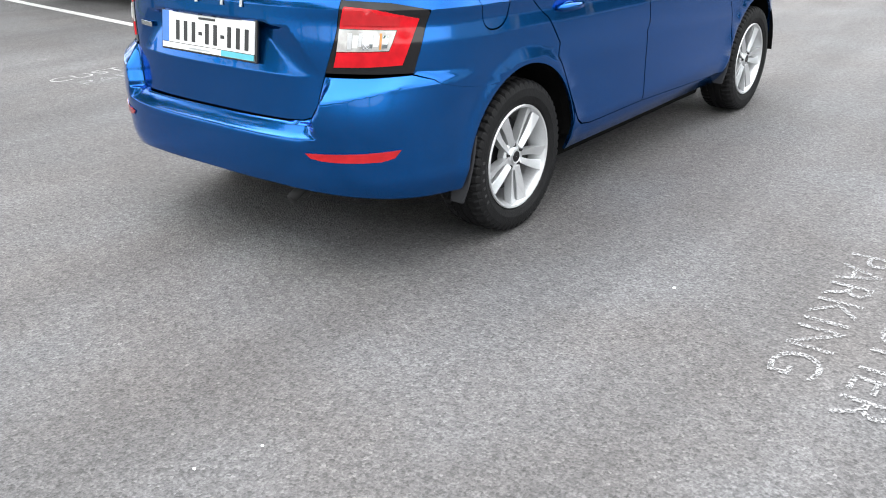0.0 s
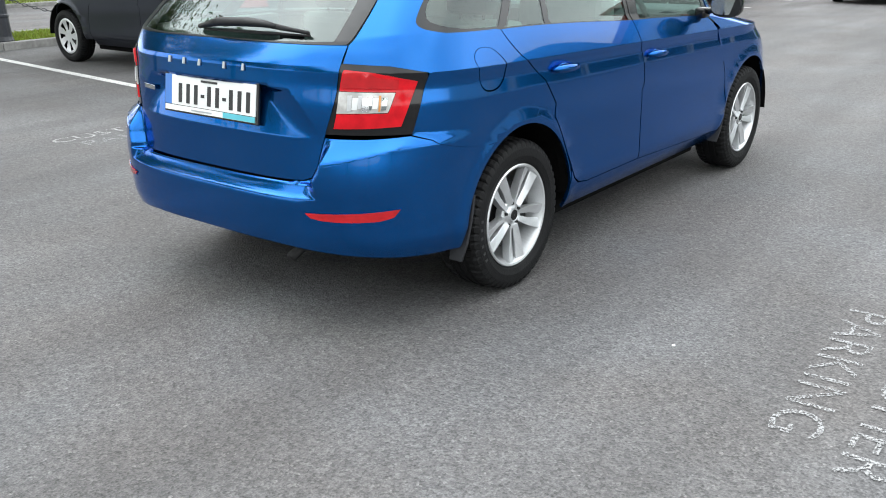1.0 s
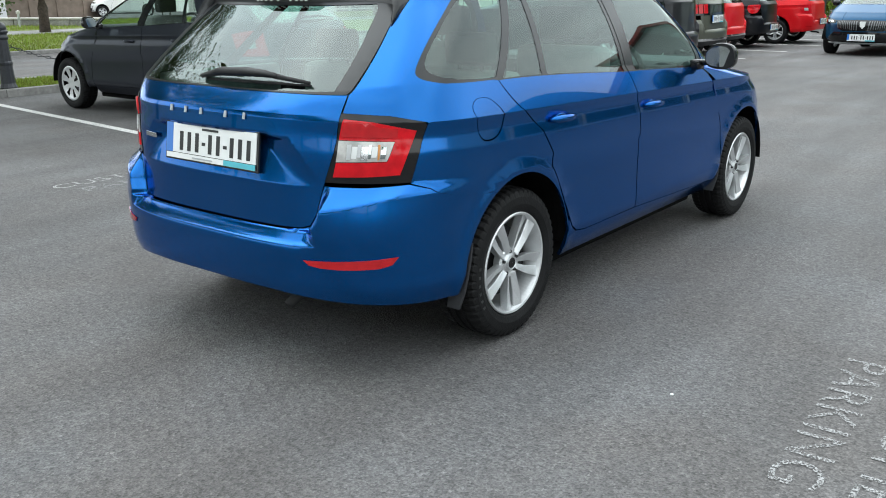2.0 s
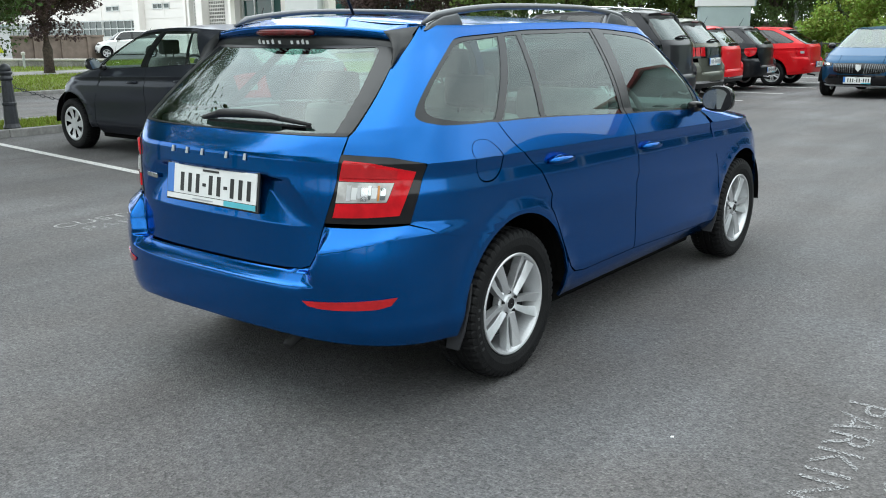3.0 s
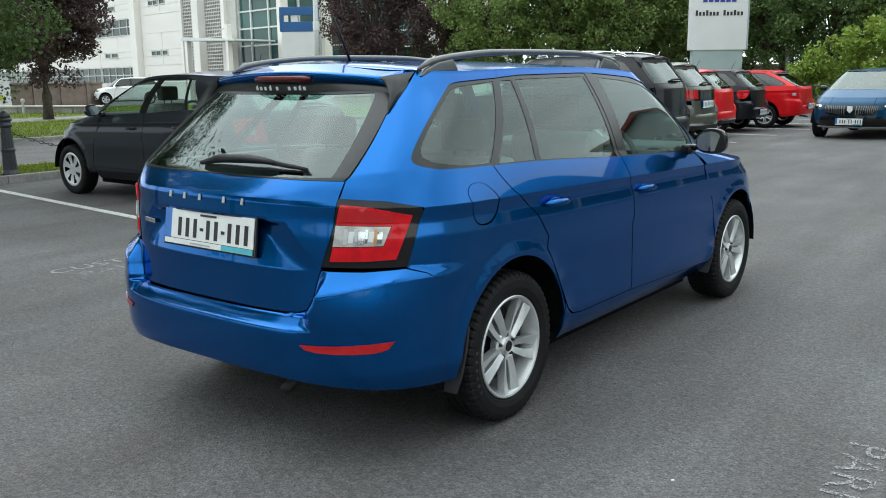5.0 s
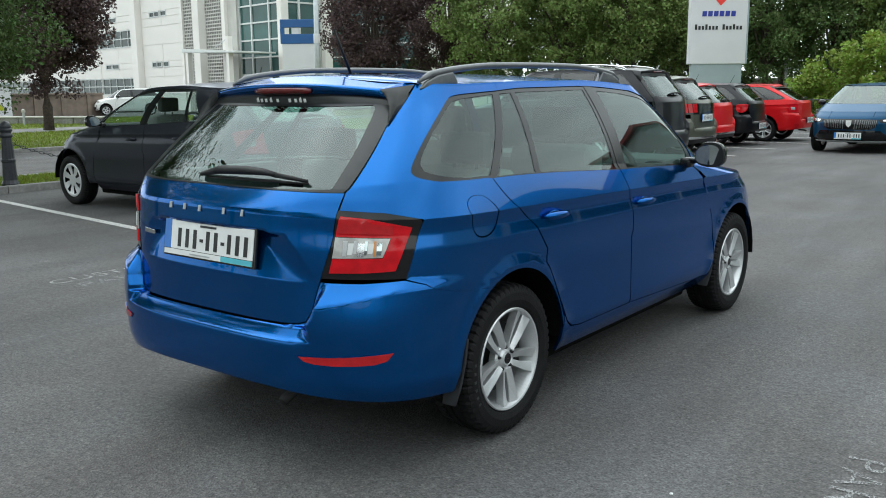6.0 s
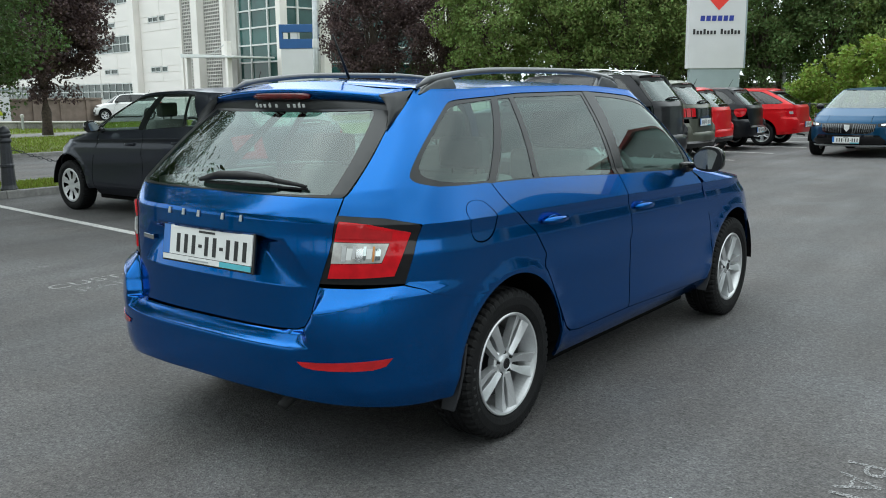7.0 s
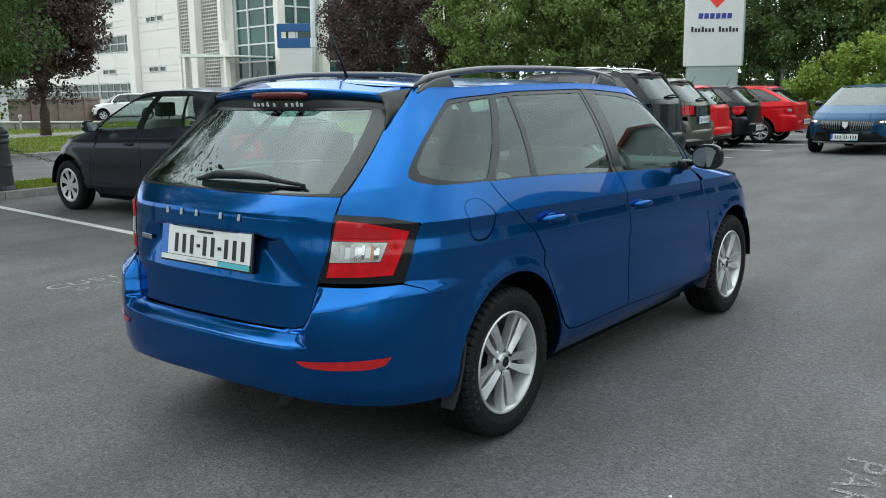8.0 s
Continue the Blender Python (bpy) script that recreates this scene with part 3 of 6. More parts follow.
def inside(px, py, loops):
    hit = np.zeros(px.shape, bool)
    for lp in loops:
        q = np.array(lp)
        x0, y0, x1, y1 = q[:, 0], q[:, 1], np.roll(q[:, 0], -1), np.roll(q[:, 1], -1)
        for a, b, c, d in zip(x0, y0, x1, y1):
            if b != d:
                hit ^= ((b > py) != (d > py)) & (px < (c - a) * (py - b) / (d - b) + a)
    return hit


def skin(shape, loops, off=0.0, step=1.0, lip=0.012, name="panel", mat=None, lines=()):
    """A panel of a car's skin: outer loop and holes in u, v; its edge is turned inwards by lip."""
    from mathutils import geometry
    du, dv = 0.028 * step, 0.036 * step
    loops = [dense(lp, du, dv) for lp in loops]
    pts, edges = [], []
    for lp in loops:
        k = len(pts)
        pts += lp
        edges += [(k + i, k + (i + 1) % len(lp)) for i in range(len(lp))]
    for ln in lines:
        ln = [p for a, b in zip(ln, ln[1:]) for p in [(a[0] + (b[0] - a[0]) * i / 30, a[1] + (b[1] - a[1]) * i / 30) for i in range(30)]]
        k = len(pts)
        pts += ln
        edges += [(k + i, k + i + 1) for i in range(len(ln) - 1)]
    q = np.array(pts)
    gu, gv = np.arange(q[:, 0].min() + du / 2, q[:, 0].max(), du), np.arange(q[:, 1].min() + dv / 2, q[:, 1].max(), dv)
    gv = gv[(gv < CREASE[0] - 0.012) | (gv > CREASE[2] + 0.012)]
    gv = np.concatenate([gv, [c for c in CREASE if q[:, 1].min() < c < q[:, 1].max()]])
    gu, gv = [g.ravel() for g in np.meshgrid(gu, gv)]
    ok = inside(gu, gv, loops)
    gu, gv = gu[ok], gv[ok]
    if len(gu):
        d = np.min(np.hypot((gu[:, None] - q[None, :, 0]) / du, (gv[:, None] - q[None, :, 1]) / dv), axis=1)
        gu, gv = gu[d > 0.45], gv[d > 0.45]
    allp = pts + list(zip(gu.tolist(), gv.tolist()))
    co, _, tri, *_ = geometry.delaunay_2d_cdt([Vector((a / du, b / dv)) for a, b in allp], edges, [], 0, 1e-5)
    uv = np.array([(c.x * du, c.y * dv) for c in co])
    tri = np.array([t for t in tri if len(t) == 3])
    mid = uv[tri].mean(axis=1)
    tri = tri[inside(mid[:, 0], mid[:, 1], loops)]
    nor = shape.normal(uv[:, 0], uv[:, 1])
    xyz = shape.at(uv[:, 0], uv[:, 1]) + nor * off
    fn = np.cross(xyz[tri[:, 1]] - xyz[tri[:, 0]], xyz[tri[:, 2]] - xyz[tri[:, 0]])
    flip = (fn * nor[tri[:, 0]]).sum(1) < 0
    tri[flip] = tri[flip][:, ::-1]
    faces = [tuple(t) for t in tri.tolist()]
    lnor = nor[tri].reshape(-1, 3).tolist()
    verts = xyz.tolist()
    if lip:
        seen = {}
        for a, b, c in faces:
            for e in ((a, b), (b, c), (c, a)):
                seen[e] = True
        rim = [e for e in seen if (e[1], e[0]) not in seen]
        for a, b in rim:
            k = len(verts)
            verts += [xyz[b].tolist(), xyz[a].tolist(), (xyz[a] - nor[a] * lip).tolist(), (xyz[b] - nor[b] * lip).tolist()]
            p = [np.array(v) for v in verts[k:]]
            n = np.cross(p[1] - p[0], p[2] - p[0])
            n = n / (np.linalg.norm(n) + 1e-12)
            faces.append((k, k + 1, k + 2, k + 3))
            lnor += [n.tolist()] * 4
    me = mesh_of(name, verts, faces, mat, True)
    me.normals_split_custom_set(lnor)
    return me


def soften(chain, rounds=2):
    """Rounds the corners of an open chain, ends kept."""
    for _ in range(rounds):
        out = [chain[0]]
        for p, q in zip(chain, chain[1:]):
            out += [(p[0] * 0.75 + q[0] * 0.25, p[1] * 0.75 + q[1] * 0.25), (p[0] * 0.25 + q[0] * 0.75, p[1] * 0.25 + q[1] * 0.75)]
        chain = out + [chain[-1]]
    return chain


def mirror(loop):
    return [(-a, b) for a, b in loop][::-1]


def both(half):
    """A loop across the car's middle from its right half, which starts and ends on the middle line."""
    return half + [(-a, b) for a, b in half[::-1] if a > 1e-6]


def make_tyre(radius, width, rim_r, fine=True):
    segs = 216 if fine else 48
    h = width / 2
    prof = [(rim_r - 0.004, -h * 0.78), (rim_r + 0.012, -h * 0.92), (rim_r + 0.035, -h * 1.0), (radius - 0.035, -h * 0.985), (radius - 0.012, -h * 0.90), (radius - 0.003, -h * 0.74)]
    for g in (-0.38, 0.0, 0.38):
        prof += [(radius, h * (g - 0.06) - 0.002), (radius - 0.007, h * (g - 0.05)), (radius - 0.007, h * (g + 0.05)), (radius, h * (g + 0.06) + 0.002)]
    prof += [(r, -x) for r, x in prof[5::-1]]
    n = len(prof)
    vs, fs = [], []
    for i in range(segs):
        a = 2 * math.pi * i / segs
        for k, (r, x) in enumerate(prof):
            if fine and i % 4 == 0 and abs(x) > h * 0.42 and r > radius - 0.028:
                r -= 0.009
            vs.append((x, r * math.cos(a), r * math.sin(a)))
    for i in range(segs):
        j = (i + 1) % segs
        for k in range(n - 1):
            fs.append((i * n + k, i * n + k + 1, j * n + k + 1, j * n + k))
    return mesh_of("tyre", vs, fs, M["rubber"], not fine)


def make_rim(rim_r, width, spokes=5, twist=0.0, fine=True, steel=False):
    """A wheel disc with its outer face towards +x."""
    h = width / 2
    segs = 72 if fine else 36
    bm = bm_revolve([(rim_r - 0.006, h * 0.74), (rim_r + 0.002, h * 0.88), (rim_r - 0.002, h * 0.92), (rim_r - 0.009, h * 0.90), (rim_r - 0.016, h * 0.70), (rim_r - 0.030, h * 0.25), (rim_r - 0.040, -h * 0.5), (rim_r - 0.02, -h * 0.8)], segs, "x")
    hub_x = h * 0.78
    bm_revolve([(0.001, hub_x - 0.004), (0.024, hub_x - 0.004), (0.028, hub_x - 0.002), (0.030, hub_x - 0.010), (0.040, hub_x - 0.016), (0.060, hub_x - 0.014), (0.066, hub_x - 0.022), (0.066, hub_x - 0.05), (0.001, hub_x - 0.05)], 40, "x", bm)
    for s in range(spokes):
        base = twist + 2 * math.pi * s / spokes
        for d in (-1, 1):
            r0, r1 = 0.046, rim_r - 0.006
            a0, a1 = base + d * 0.30, base + d * 0.150
            w0, w1 = 0.012, 0.0235
            p = []
            for r, a, w, x in ((r0, a0, w0, hub_x - 0.004), ((r0 + r1) * 0.5, (a0 * 0.45 + a1 * 0.55), 0.0165, hub_x + 0.002), (r1, a1, w1, h * 0.86)):
                c, t = Vector((0, math.cos(a) * r, math.sin(a) * r)), Vector((0, -math.sin(a), math.cos(a)))
                # the inner flank of each pair lies deeper, which gives the spokes their facets
                p.append([c - t * w + Vector((x - (0.012 if d > 0 else 0.0), 0, 0)), c + t * w + Vector((x - (0.012 if d < 0 else 0.0), 0, 0)), c + t * w * 0.8 + Vector((x - 0.040, 0, 0)), c - t * w * 0.8 + Vector((x - 0.040, 0, 0))])
            b = bmesh.new()
            rings = [[b.verts.new(v) for v in ring] for ring in p]
            for q, r in zip(rings, rings[1:]):
                for k in range(4):
                    b.faces.new((q[k], q[(k + 1) % 4], r[(k + 1) % 4], r[k]))
            b.faces.new(rings[0])
            b.faces.new(rings[-1][::-1])
            bmesh.ops.recalc_face_normals(b, faces=b.faces)
            if fine:
                bmesh.ops.bevel(b, geom=[e for e in b.edges if e.calc_face_angle(0) > 0.5], offset=0.003, segments=2, profile=0.6, affect="EDGES")
            join_bm(bm, b)
    me = bpy.data.meshes.new("rim")
    bm.to_mesh(me)
    bm.free()
    me.materials.append(M["alloy"])
    me.polygons.foreach_set("use_smooth", [False] * len(me.polygons))
    return me


def make_wheel_cover(rim_r, width):
    """A silver plastic wheel trim: a dished disc with seven long openings round it."""
    h = width / 2
    n, petals = 84, 7
    rings = [(0.03, h * 0.80), (0.05, h * 0.82), (0.075, h * 0.80), (0.10, h * 0.80), (0.135, h * 0.82), (rim_r - 0.035, h * 0.86), (rim_r - 0.015, h * 0.92), (rim_r - 0.002, h * 0.88)]
    vs, fs = [(h * 0.80, 0, 0)], []
    for r, x in rings:
        vs += [(x, r * math.cos(2 * math.pi * i / n), r * math.sin(2 * math.pi * i / n)) for i in range(n)]
    for i in range(n):
        fs.append((0, 1 + i, 1 + (i + 1) % n))
        for k in range(len(rings) - 1):
            ph = (i % (n // petals)) / (n // petals)
            if 2 <= k <= 4 and 0.30 < ph < (0.62 if k < 4 else 0.72):
                continue
            a, b = 1 + k * n, 1 + (k + 1) * n
            fs.append((a + i, b + i, b + (i + 1) % n, a + (i + 1) % n))
    return mesh_of("wheel_cover", vs, fs, M["alloy"], True)


WHEELS = {}


def add_wheel(car, x, y, radius, width, rim_r, twist, right, fine, cover=False):
    key = (round(radius, 3), round(width, 3), round(rim_r, 3), round(twist, 2), fine, cover)
    if key not in WHEELS:
        disc = bm_revolve([(0.001, 0.012), (rim_r * 0.70, 0.012), (rim_r * 0.70, -0.01), (0.001, -0.01)], 40, "x")
        bm_box(-0.035, 0.03, rim_r * 0.38, rim_r * 0.78, -0.07, 0.07, 0.01, 2, disc)
        bm_revolve([(rim_r - 0.05, -0.02), (0.001, -0.03)], 30, "x", disc)
        dm = bpy.data.meshes.new("brake_disc")
        disc.to_mesh(dm)
        disc.free()
        dm.materials.append(M["alloy_dark"])
        WHEELS[key] = (make_tyre(radius, width, rim_r, fine), make_wheel_cover(rim_r, width) if cover else make_rim(rim_r, width, 5, twist, fine), dm)
    tyre, rim, disc = WHEELS[key]
    w = new("wheel", None)
    w.parent = car
    w.matrix_basis = pose(x, y, radius, 0, 0, 0 if right else 180)
    w.empty_display_size = 0.05
    put("tyre", tyre, None, w, "black road tyre")
    cap = bm_revolve([(0.001, 0.205 * 0.39 - 0.001), (0.021, 0.205 * 0.39 - 0.001), (0.023, 0.205 * 0.39 - 0.005)], 20, "x")
    put("rim", rim, None, w, "silver wheel cover with long openings" if cover else "silver alloy wheel with five twin spokes")
    part("hub_cap", cap, M["gloss_black"], w, "black round hub cap")
    put("brake_disc", disc, None, w, "dark brake disc")
    if fine and not cover:
        for k in range(5):
            a = twist + 2 * math.pi * (k + 0.5) / 5
            bolt = bm_revolve([(0.001, 0.074), (0.006, 0.074), (0.0075, 0.071), (0.0075, 0.055)], 10, "x", None, Matrix.Translation((0, 0.047 * math.cos(a), 0.047 * math.sin(a))))
            part("wheel_bolt", bolt, M["alloy_dark"], w, "dark wheel bolt")
        # plain bars stand for the tyre maker's mark
        for k in range(6):
            bar = bm_box(0.1015, 0.1032, 0.252, 0.266, -0.0055, 0.0055, 0, 1, None, Matrix.Rotation(radians(171 + 7.5 * k), 4, "X"))
            part("sidewall_mark", bar, M["flap_light"], w, "faint grey bar on the sidewall")
    return w


def arch(shape, wy, r, a0, a1, n=26):
    a = np.radians(np.linspace(a0, a1, n))
    u, v = shape.side_uv(wy + r * np.cos(a), 0.31 + r * np.sin(a))
    return list(zip(u.tolist(), v.tolist()))


def build_car(name, m, paint_mat, label, group="", shape=None, fine=True, estate=True, rims=0.203, cover=False, lamp_style="wrap", glass_mat=None, plate_rear=True, twist=0.0, cabin=True, rails=True, front=True, badge=True, flaps=True, plate_z=0.790, strip=False, quarter_pane=True, rail="rail"):
    sh = shape
    step = 1.0 if fine else 2.2
    s = sh.scale
    car = thing(name, m, label, "car", group)
    gm = glass_mat or M["glass"]

    def panel(pname, loops, mat, off=0.0, lip=0.014, lab="", parent=None, k=1.0, shadow=True, lines=()):
        ob = put(pname, skin(sh, loops, off, step * k, lip, pname, mat, lines), None, parent or car, lab)
        if not shadow:
            ob.visible_shadow = False
        return ob

    def pair(pname, loops, mat, **kw):
        return panel(pname, loops, mat, **kw), panel(pname, [mirror(lp) for lp in loops], mat, **kw)

    # wheel arch lines
    rear_over = arch(sh, 0.0, 0.375, 118, -2)
    rear_back = arch(sh, 0.0, 0.375, 118, 172, 14)
    front_over = arch(sh, sh.base, 0.372, 184, 0, 30)

    # rear bumper
    half = [(0.0, 0.5065), (0.21, 0.5068), (0.262, 0.512), (0.292, 0.527), (0.318, 0.58), (0.357, 0.712), (0.517, 0.713), (0.678, 0.7225), (0.795, 0.6995)]
    half += rear_back + [(0.93, 0.135), (0.784, 0.150), (0.44, 0.185), (0.17, 0.215), (0.0, 0.22)]
    bumper = panel("rear_bumper", [both(half)], paint_mat, lab="painted rear bumper with a ledge under the tailgate", k=0.30 if fine else 0.45, lines=[[(g * 0.325, 0.591 + d), (g * 0.66, 0.675 + d)] for g in (1, -1) for d in (-0.006, 0.006)] + [[(-0.27, w), (0.27, w)] for w in (0.450, 0.456, 0.464)] if fine else ())
    panel("underside", [both([(0.0, 0.225), (0.17, 0.22), (0.44, 0.192), (0.784, 0.155), (0.93, 0.145), (0.93, 0.12), (0.784, 0.13), (0.44, 0.165), (0.0, 0.195)])], M["under"], -0.05, 0.0, "black underside of the bumper")
    # tailgate
    tail = [(0.0, 0.5102), (0.2, 0.5112), (0.257, 0.5165), (0.288, 0.531), (0.3145, 0.583), (0.3545, 0.7165), (0.405, 0.924), (0.4215, 1.300), (0.444, 1.864), (0.2, 1.905), (0.0, 1.928)]
    tailgate = panel("tailgate", [both(tail)], paint_mat, lab="painted tailgate with a scooped number plate recess", k=0.42, lines=[[(g * (0.2305 - d), 0.906), (g * (0.342 - d), 0.72)] for g in (1, -1) for d in (0.001, 0.099)] + [[(-0.17, w), (0.17, w)] for w in (0.9245, 0.9075)] if fine else ())
    clear = [(0.0, 1.985), (0.2, 1.975), (0.39, 1.985), (0.425, 2.35), (0.463, 2.815), (0.446, 2.855), (0.0, 2.868)]
    frame_ = [(0.0, 1.94), (0.2, 1.917), (0.440, 1.875), (0.554, 2.629), (0.622, 2.82), (0.66, 2.92), (0.56, 2.93), (0.0, 2.93)]
    pane = panel("rear_window", [both(clear)], M["glass_rear"], 0.0, 0.0, "large raked rear window pane", tailgate, 1.0, False)
    panel("window_border", [both(frame_), both(clear)], M["frit"], 0.002, 0.006, "black printed border of the rear window", tailgate)
    # quarter panels with the fuel flap on the right
    quarter = [(0.70, 3.0), (0.63, 2.83), (0.558, 2.629), (0.450, 1.876), (0.430, 1.306), (0.603, 1.213), (0.752, 0.994), (0.682, 0.7265), (0.795, 0.7020)]
    quarter += rear_over + [(1.236, 0.30), (1.2235, 0.415), (1.1935, 0.631), (1.1425, 0.881), (1.0939, 1.0), (1.0835, 1.133), (1.0415, 1.896), (1.034, 1.905)] + soften([(1.030, 1.918), (0.825, 2.010), (0.725, 2.070), (0.700, 2.165), (0.760, 2.489), (0.882, 2.838), (0.930, 2.892), (1.120, 2.902)]) + [(1.133, 2.902), (1.133, 3.0)]
    flap = chaikin([(0.953, 1.30), (0.972, 1.50), (1.004, 1.50), (1.030, 1.20), (1.038, 0.96), (1.022, 0.895), (0.995, 0.880), (0.972, 0.92), (0.957, 1.06)], 2)
    grow = [(0.995 + (a - 0.995) * 1.07, 1.14 + (b - 1.14) * 1.03) for a, b in flap]
    panel("quarter_panel", [quarter, grow] if badge else [quarter], paint_mat, lab="painted rear wing with a wheel arch")
    panel("quarter_panel", [mirror(quarter)], paint_mat, lab="painted rear wing with a wheel arch")
    if not quarter_pane:
        pair("quarter_filler", [[(0.68, 2.05), (1.055, 1.84), (1.14, 2.96), (0.88, 2.93), (0.70, 2.30)]], paint_mat, off=-0.002, lip=0.0, lab="painted rear pillar")
    if badge:
        panel("fuel_flap", [flap], paint_mat, 0.0, 0.01, "oval painted fuel flap", k=0.6)
    # doors
    rdoor = [(1.0445, 1.888), (1.0868, 1.133), (1.0971, 1.0), (1.1458, 0.881), (1.1968, 0.631), (1.2268, 0.415), (1.252, 0.262), (1.268, 0.222), (1.297, 0.204), (1.4775, 0.202), (1.4745, 0.779), (1.4885, 1.0), (1.5515, 1.780)]
    fdoor = [(1.4805, 0.201), (1.8675, 0.134), (1.8635, 0.408), (1.8465, 0.711), (1.8635, 0.991), (1.975, 1.80), (1.985, 1.855), (1.90, 1.838), (1.5545, 1.778), (1.4915, 1.0), (1.4775, 0.779)]
    rd = pair("rear_door", [rdoor], paint_mat, lab="painted rear side door")
    fd = pair("front_door", [fdoor], paint_mat, lab="painted front side door")
    pair("sill", [[(1.2395, 0.31), (1.2475, 0.258), (1.264, 0.216), (1.296, 0.199), (1.48, 0.197), (1.872, 0.128), (1.885, 0.03), (1.228, 0.07)]], paint_mat, lab="painted sill")
    # door handles
    for doors, y0, z0, tw in ((rd, 0.268, 0.886, 1), (fd, 1.145, 0.846, 1)):
        for ob, sx in zip(doors, (1, -1)):
            b = bm_revolve([(0.001, 0.001), (0.030, 0.000), (0.036, -0.004)], 24, "x", None, Matrix.Diagonal((1, 1.5, 0.7, 1)))
            bm_tube([(0.002, -0.092, 0.004), (0.014, -0.075, 0.006), (0.026, -0.035, 0.006), (0.028, 0.02, 0.004), (0.020, 0.07, 0.004), (0.002, 0.094, 0.002)], [0.007, 0.012, 0.0155, 0.0155, 0.013, 0.007], 14, b, 1.0)
            h = part("door_handle", b, paint_mat, ob, "painted pull handle", True)
            h.matrix_basis = Matrix.Translation(Vector(settle((sx * 0.856, y0, z0)) * s)) @ Matrix.Diagonal((sx, 1, 1, 1))
    # side windows: black frames and panes
    qf = chaikin([(0.690, 2.160), (0.715, 2.075), (0.825, 1.985), (1.034, 1.855), (1.048, 1.85), (1.127, 2.935), (0.930, 2.91), (0.868, 2.85), (0.748, 2.489)], 2, (3, 4, 5))
    qg = chaikin([(0.733, 2.18), (0.828, 2.062), (1.039, 1.985), (1.105, 2.868), (0.94, 2.845), (0.893, 2.785), (0.785, 2.470)], 2, (2, 3))
    if quarter_pane:
        pair("window_frame", [qf, qg], M["frame_black"], off=-0.004, lip=0.01, lab="black rear quarter window frame")
        pair("quarter_window", [qg], gm, off=-0.006, lip=0.0, lab="fixed rear quarter pane", shadow=False)
    rf = [(1.047, 1.850), (1.556, 1.740), (1.649, 2.955), (1.127, 2.945)]
    rg1 = [(1.060, 1.930), (1.200, 1.900), (1.196, 2.872), (1.138, 2.868)]
    rg2 = [(1.219, 1.895), (1.543, 1.810), (1.626, 2.893), (1.221, 2.875)]
    pair("window_frame", [rf, rg1, rg2], M["frame_black"], off=-0.004, lip=0.01, lab="black rear door window frame")
    pair("door_window", [rg2], gm, off=-0.006, lip=0.0, lab="tinted rear door pane", shadow=False)
    pair("door_window", [rg1], gm, off=-0.006, lip=0.0, lab="small fixed pane of the rear door", shadow=False)
    pair("pillar", [[(1.5575, 1.770), (1.580, 1.775), (1.702, 2.94), (1.649, 2.94)]], M["frame_black"], off=-0.002, lip=0.01, lab="satin black door pillar")
    ff = chaikin([(1.578, 1.745), (1.90, 1.800), (2.00, 1.825), (2.135, 2.198), (2.190, 2.583), (2.150, 2.86), (1.974, 2.945), (1.700, 2.955)], 1, (0, 1, 2, 7))
    fg = chaikin([(1.602, 1.845), (1.900, 1.890), (1.965, 1.915), (2.075, 2.20), (2.132, 2.56), (2.096, 2.795), (1.950, 2.868), (1.716, 2.882)], 1, (0, 1, 7))
    pair("window_frame", [ff, fg], M["frame_black"], off=-0.004, lip=0.01, lab="black front door window frame")
    pair("door_window", [fg], gm, off=-0.006, lip=0.0, lab="tinted front door pane", shadow=False)
    # dark seals behind the gaps between the panes
    pair("door_seal", [[(1.026, 1.90), (1.066, 1.89), (1.146, 2.95), (1.106, 2.95)]], M["under"], off=-0.007, lip=0.0, lab="black rubber door seal", k=0.6)
    pair("door_seal", [[(1.545, 1.80), (1.592, 1.80), (1.715, 2.96), (1.632, 2.96)]], M["under"], off=-0.007, lip=0.0, lab="black rubber door seal", k=0.6)
    pair("door_seal", [[(1.70, 2.90), (1.974, 2.905), (2.11, 2.83), (2.17, 2.84), (1.98, 2.96), (1.13, 2.965), (1.13, 2.90)]], M["under"], off=-0.014, lip=0.0, lab="black rubber roof seal")
    # roof sides, wings, bonnet, windscreen, front
    pair("roof_side", [[(1.134, 2.904), (1.25, 2.922), (1.60, 2.934), (1.974, 2.922), (2.140, 2.850), (2.180, 2.583), (2.128, 2.198), (2.008, 1.872), (2.11, 1.872), (2.22, 2.198), (2.26, 2.583), (2.25, 2.85), (2.2, 3.0), (1.134, 3.0)]], paint_mat, lab="painted roof side and windscreen pillar")
    wing = [(1.8705, 0.134), (1.8665, 0.408), (1.8495, 0.711), (1.8665, 0.991), (1.885, 1.04), (2.74, 1.04), (2.74, 0.10)] + front_over[::-1]
    pair("front_wing", [wing], paint_mat, lab="painted front wing with a wheel arch")
    pair("bonnet_half", [[(3.0, 1.05), (1.893, 1.05), (1.985, 1.80), (1.998, 1.858), (2.1, 1.87), (3.0, 1.90)]], paint_mat, lab="painted bonnet", lip=0.0)
    pair("windscreen", [[(2.115, 1.885), (2.226, 2.198), (2.266, 2.583), (2.256, 2.85), (2.25, 2.95), (3.0, 2.97), (3.0, 1.915)]], gm, off=0.0, lip=0.0, lab="tinted windscreen", shadow=False)
    pair("front_bumper", [[(2.746, 0.10), (2.746, 1.04), (3.0, 1.04), (3.0, 0.12)]], paint_mat, lab="painted front bumper", lip=0.0)
    # roof skin over the edge line
    nx, ny = (28, 40) if fine else (14, 20)
    ur = np.linspace(-1, 1, nx)
    vs, fs = [], []
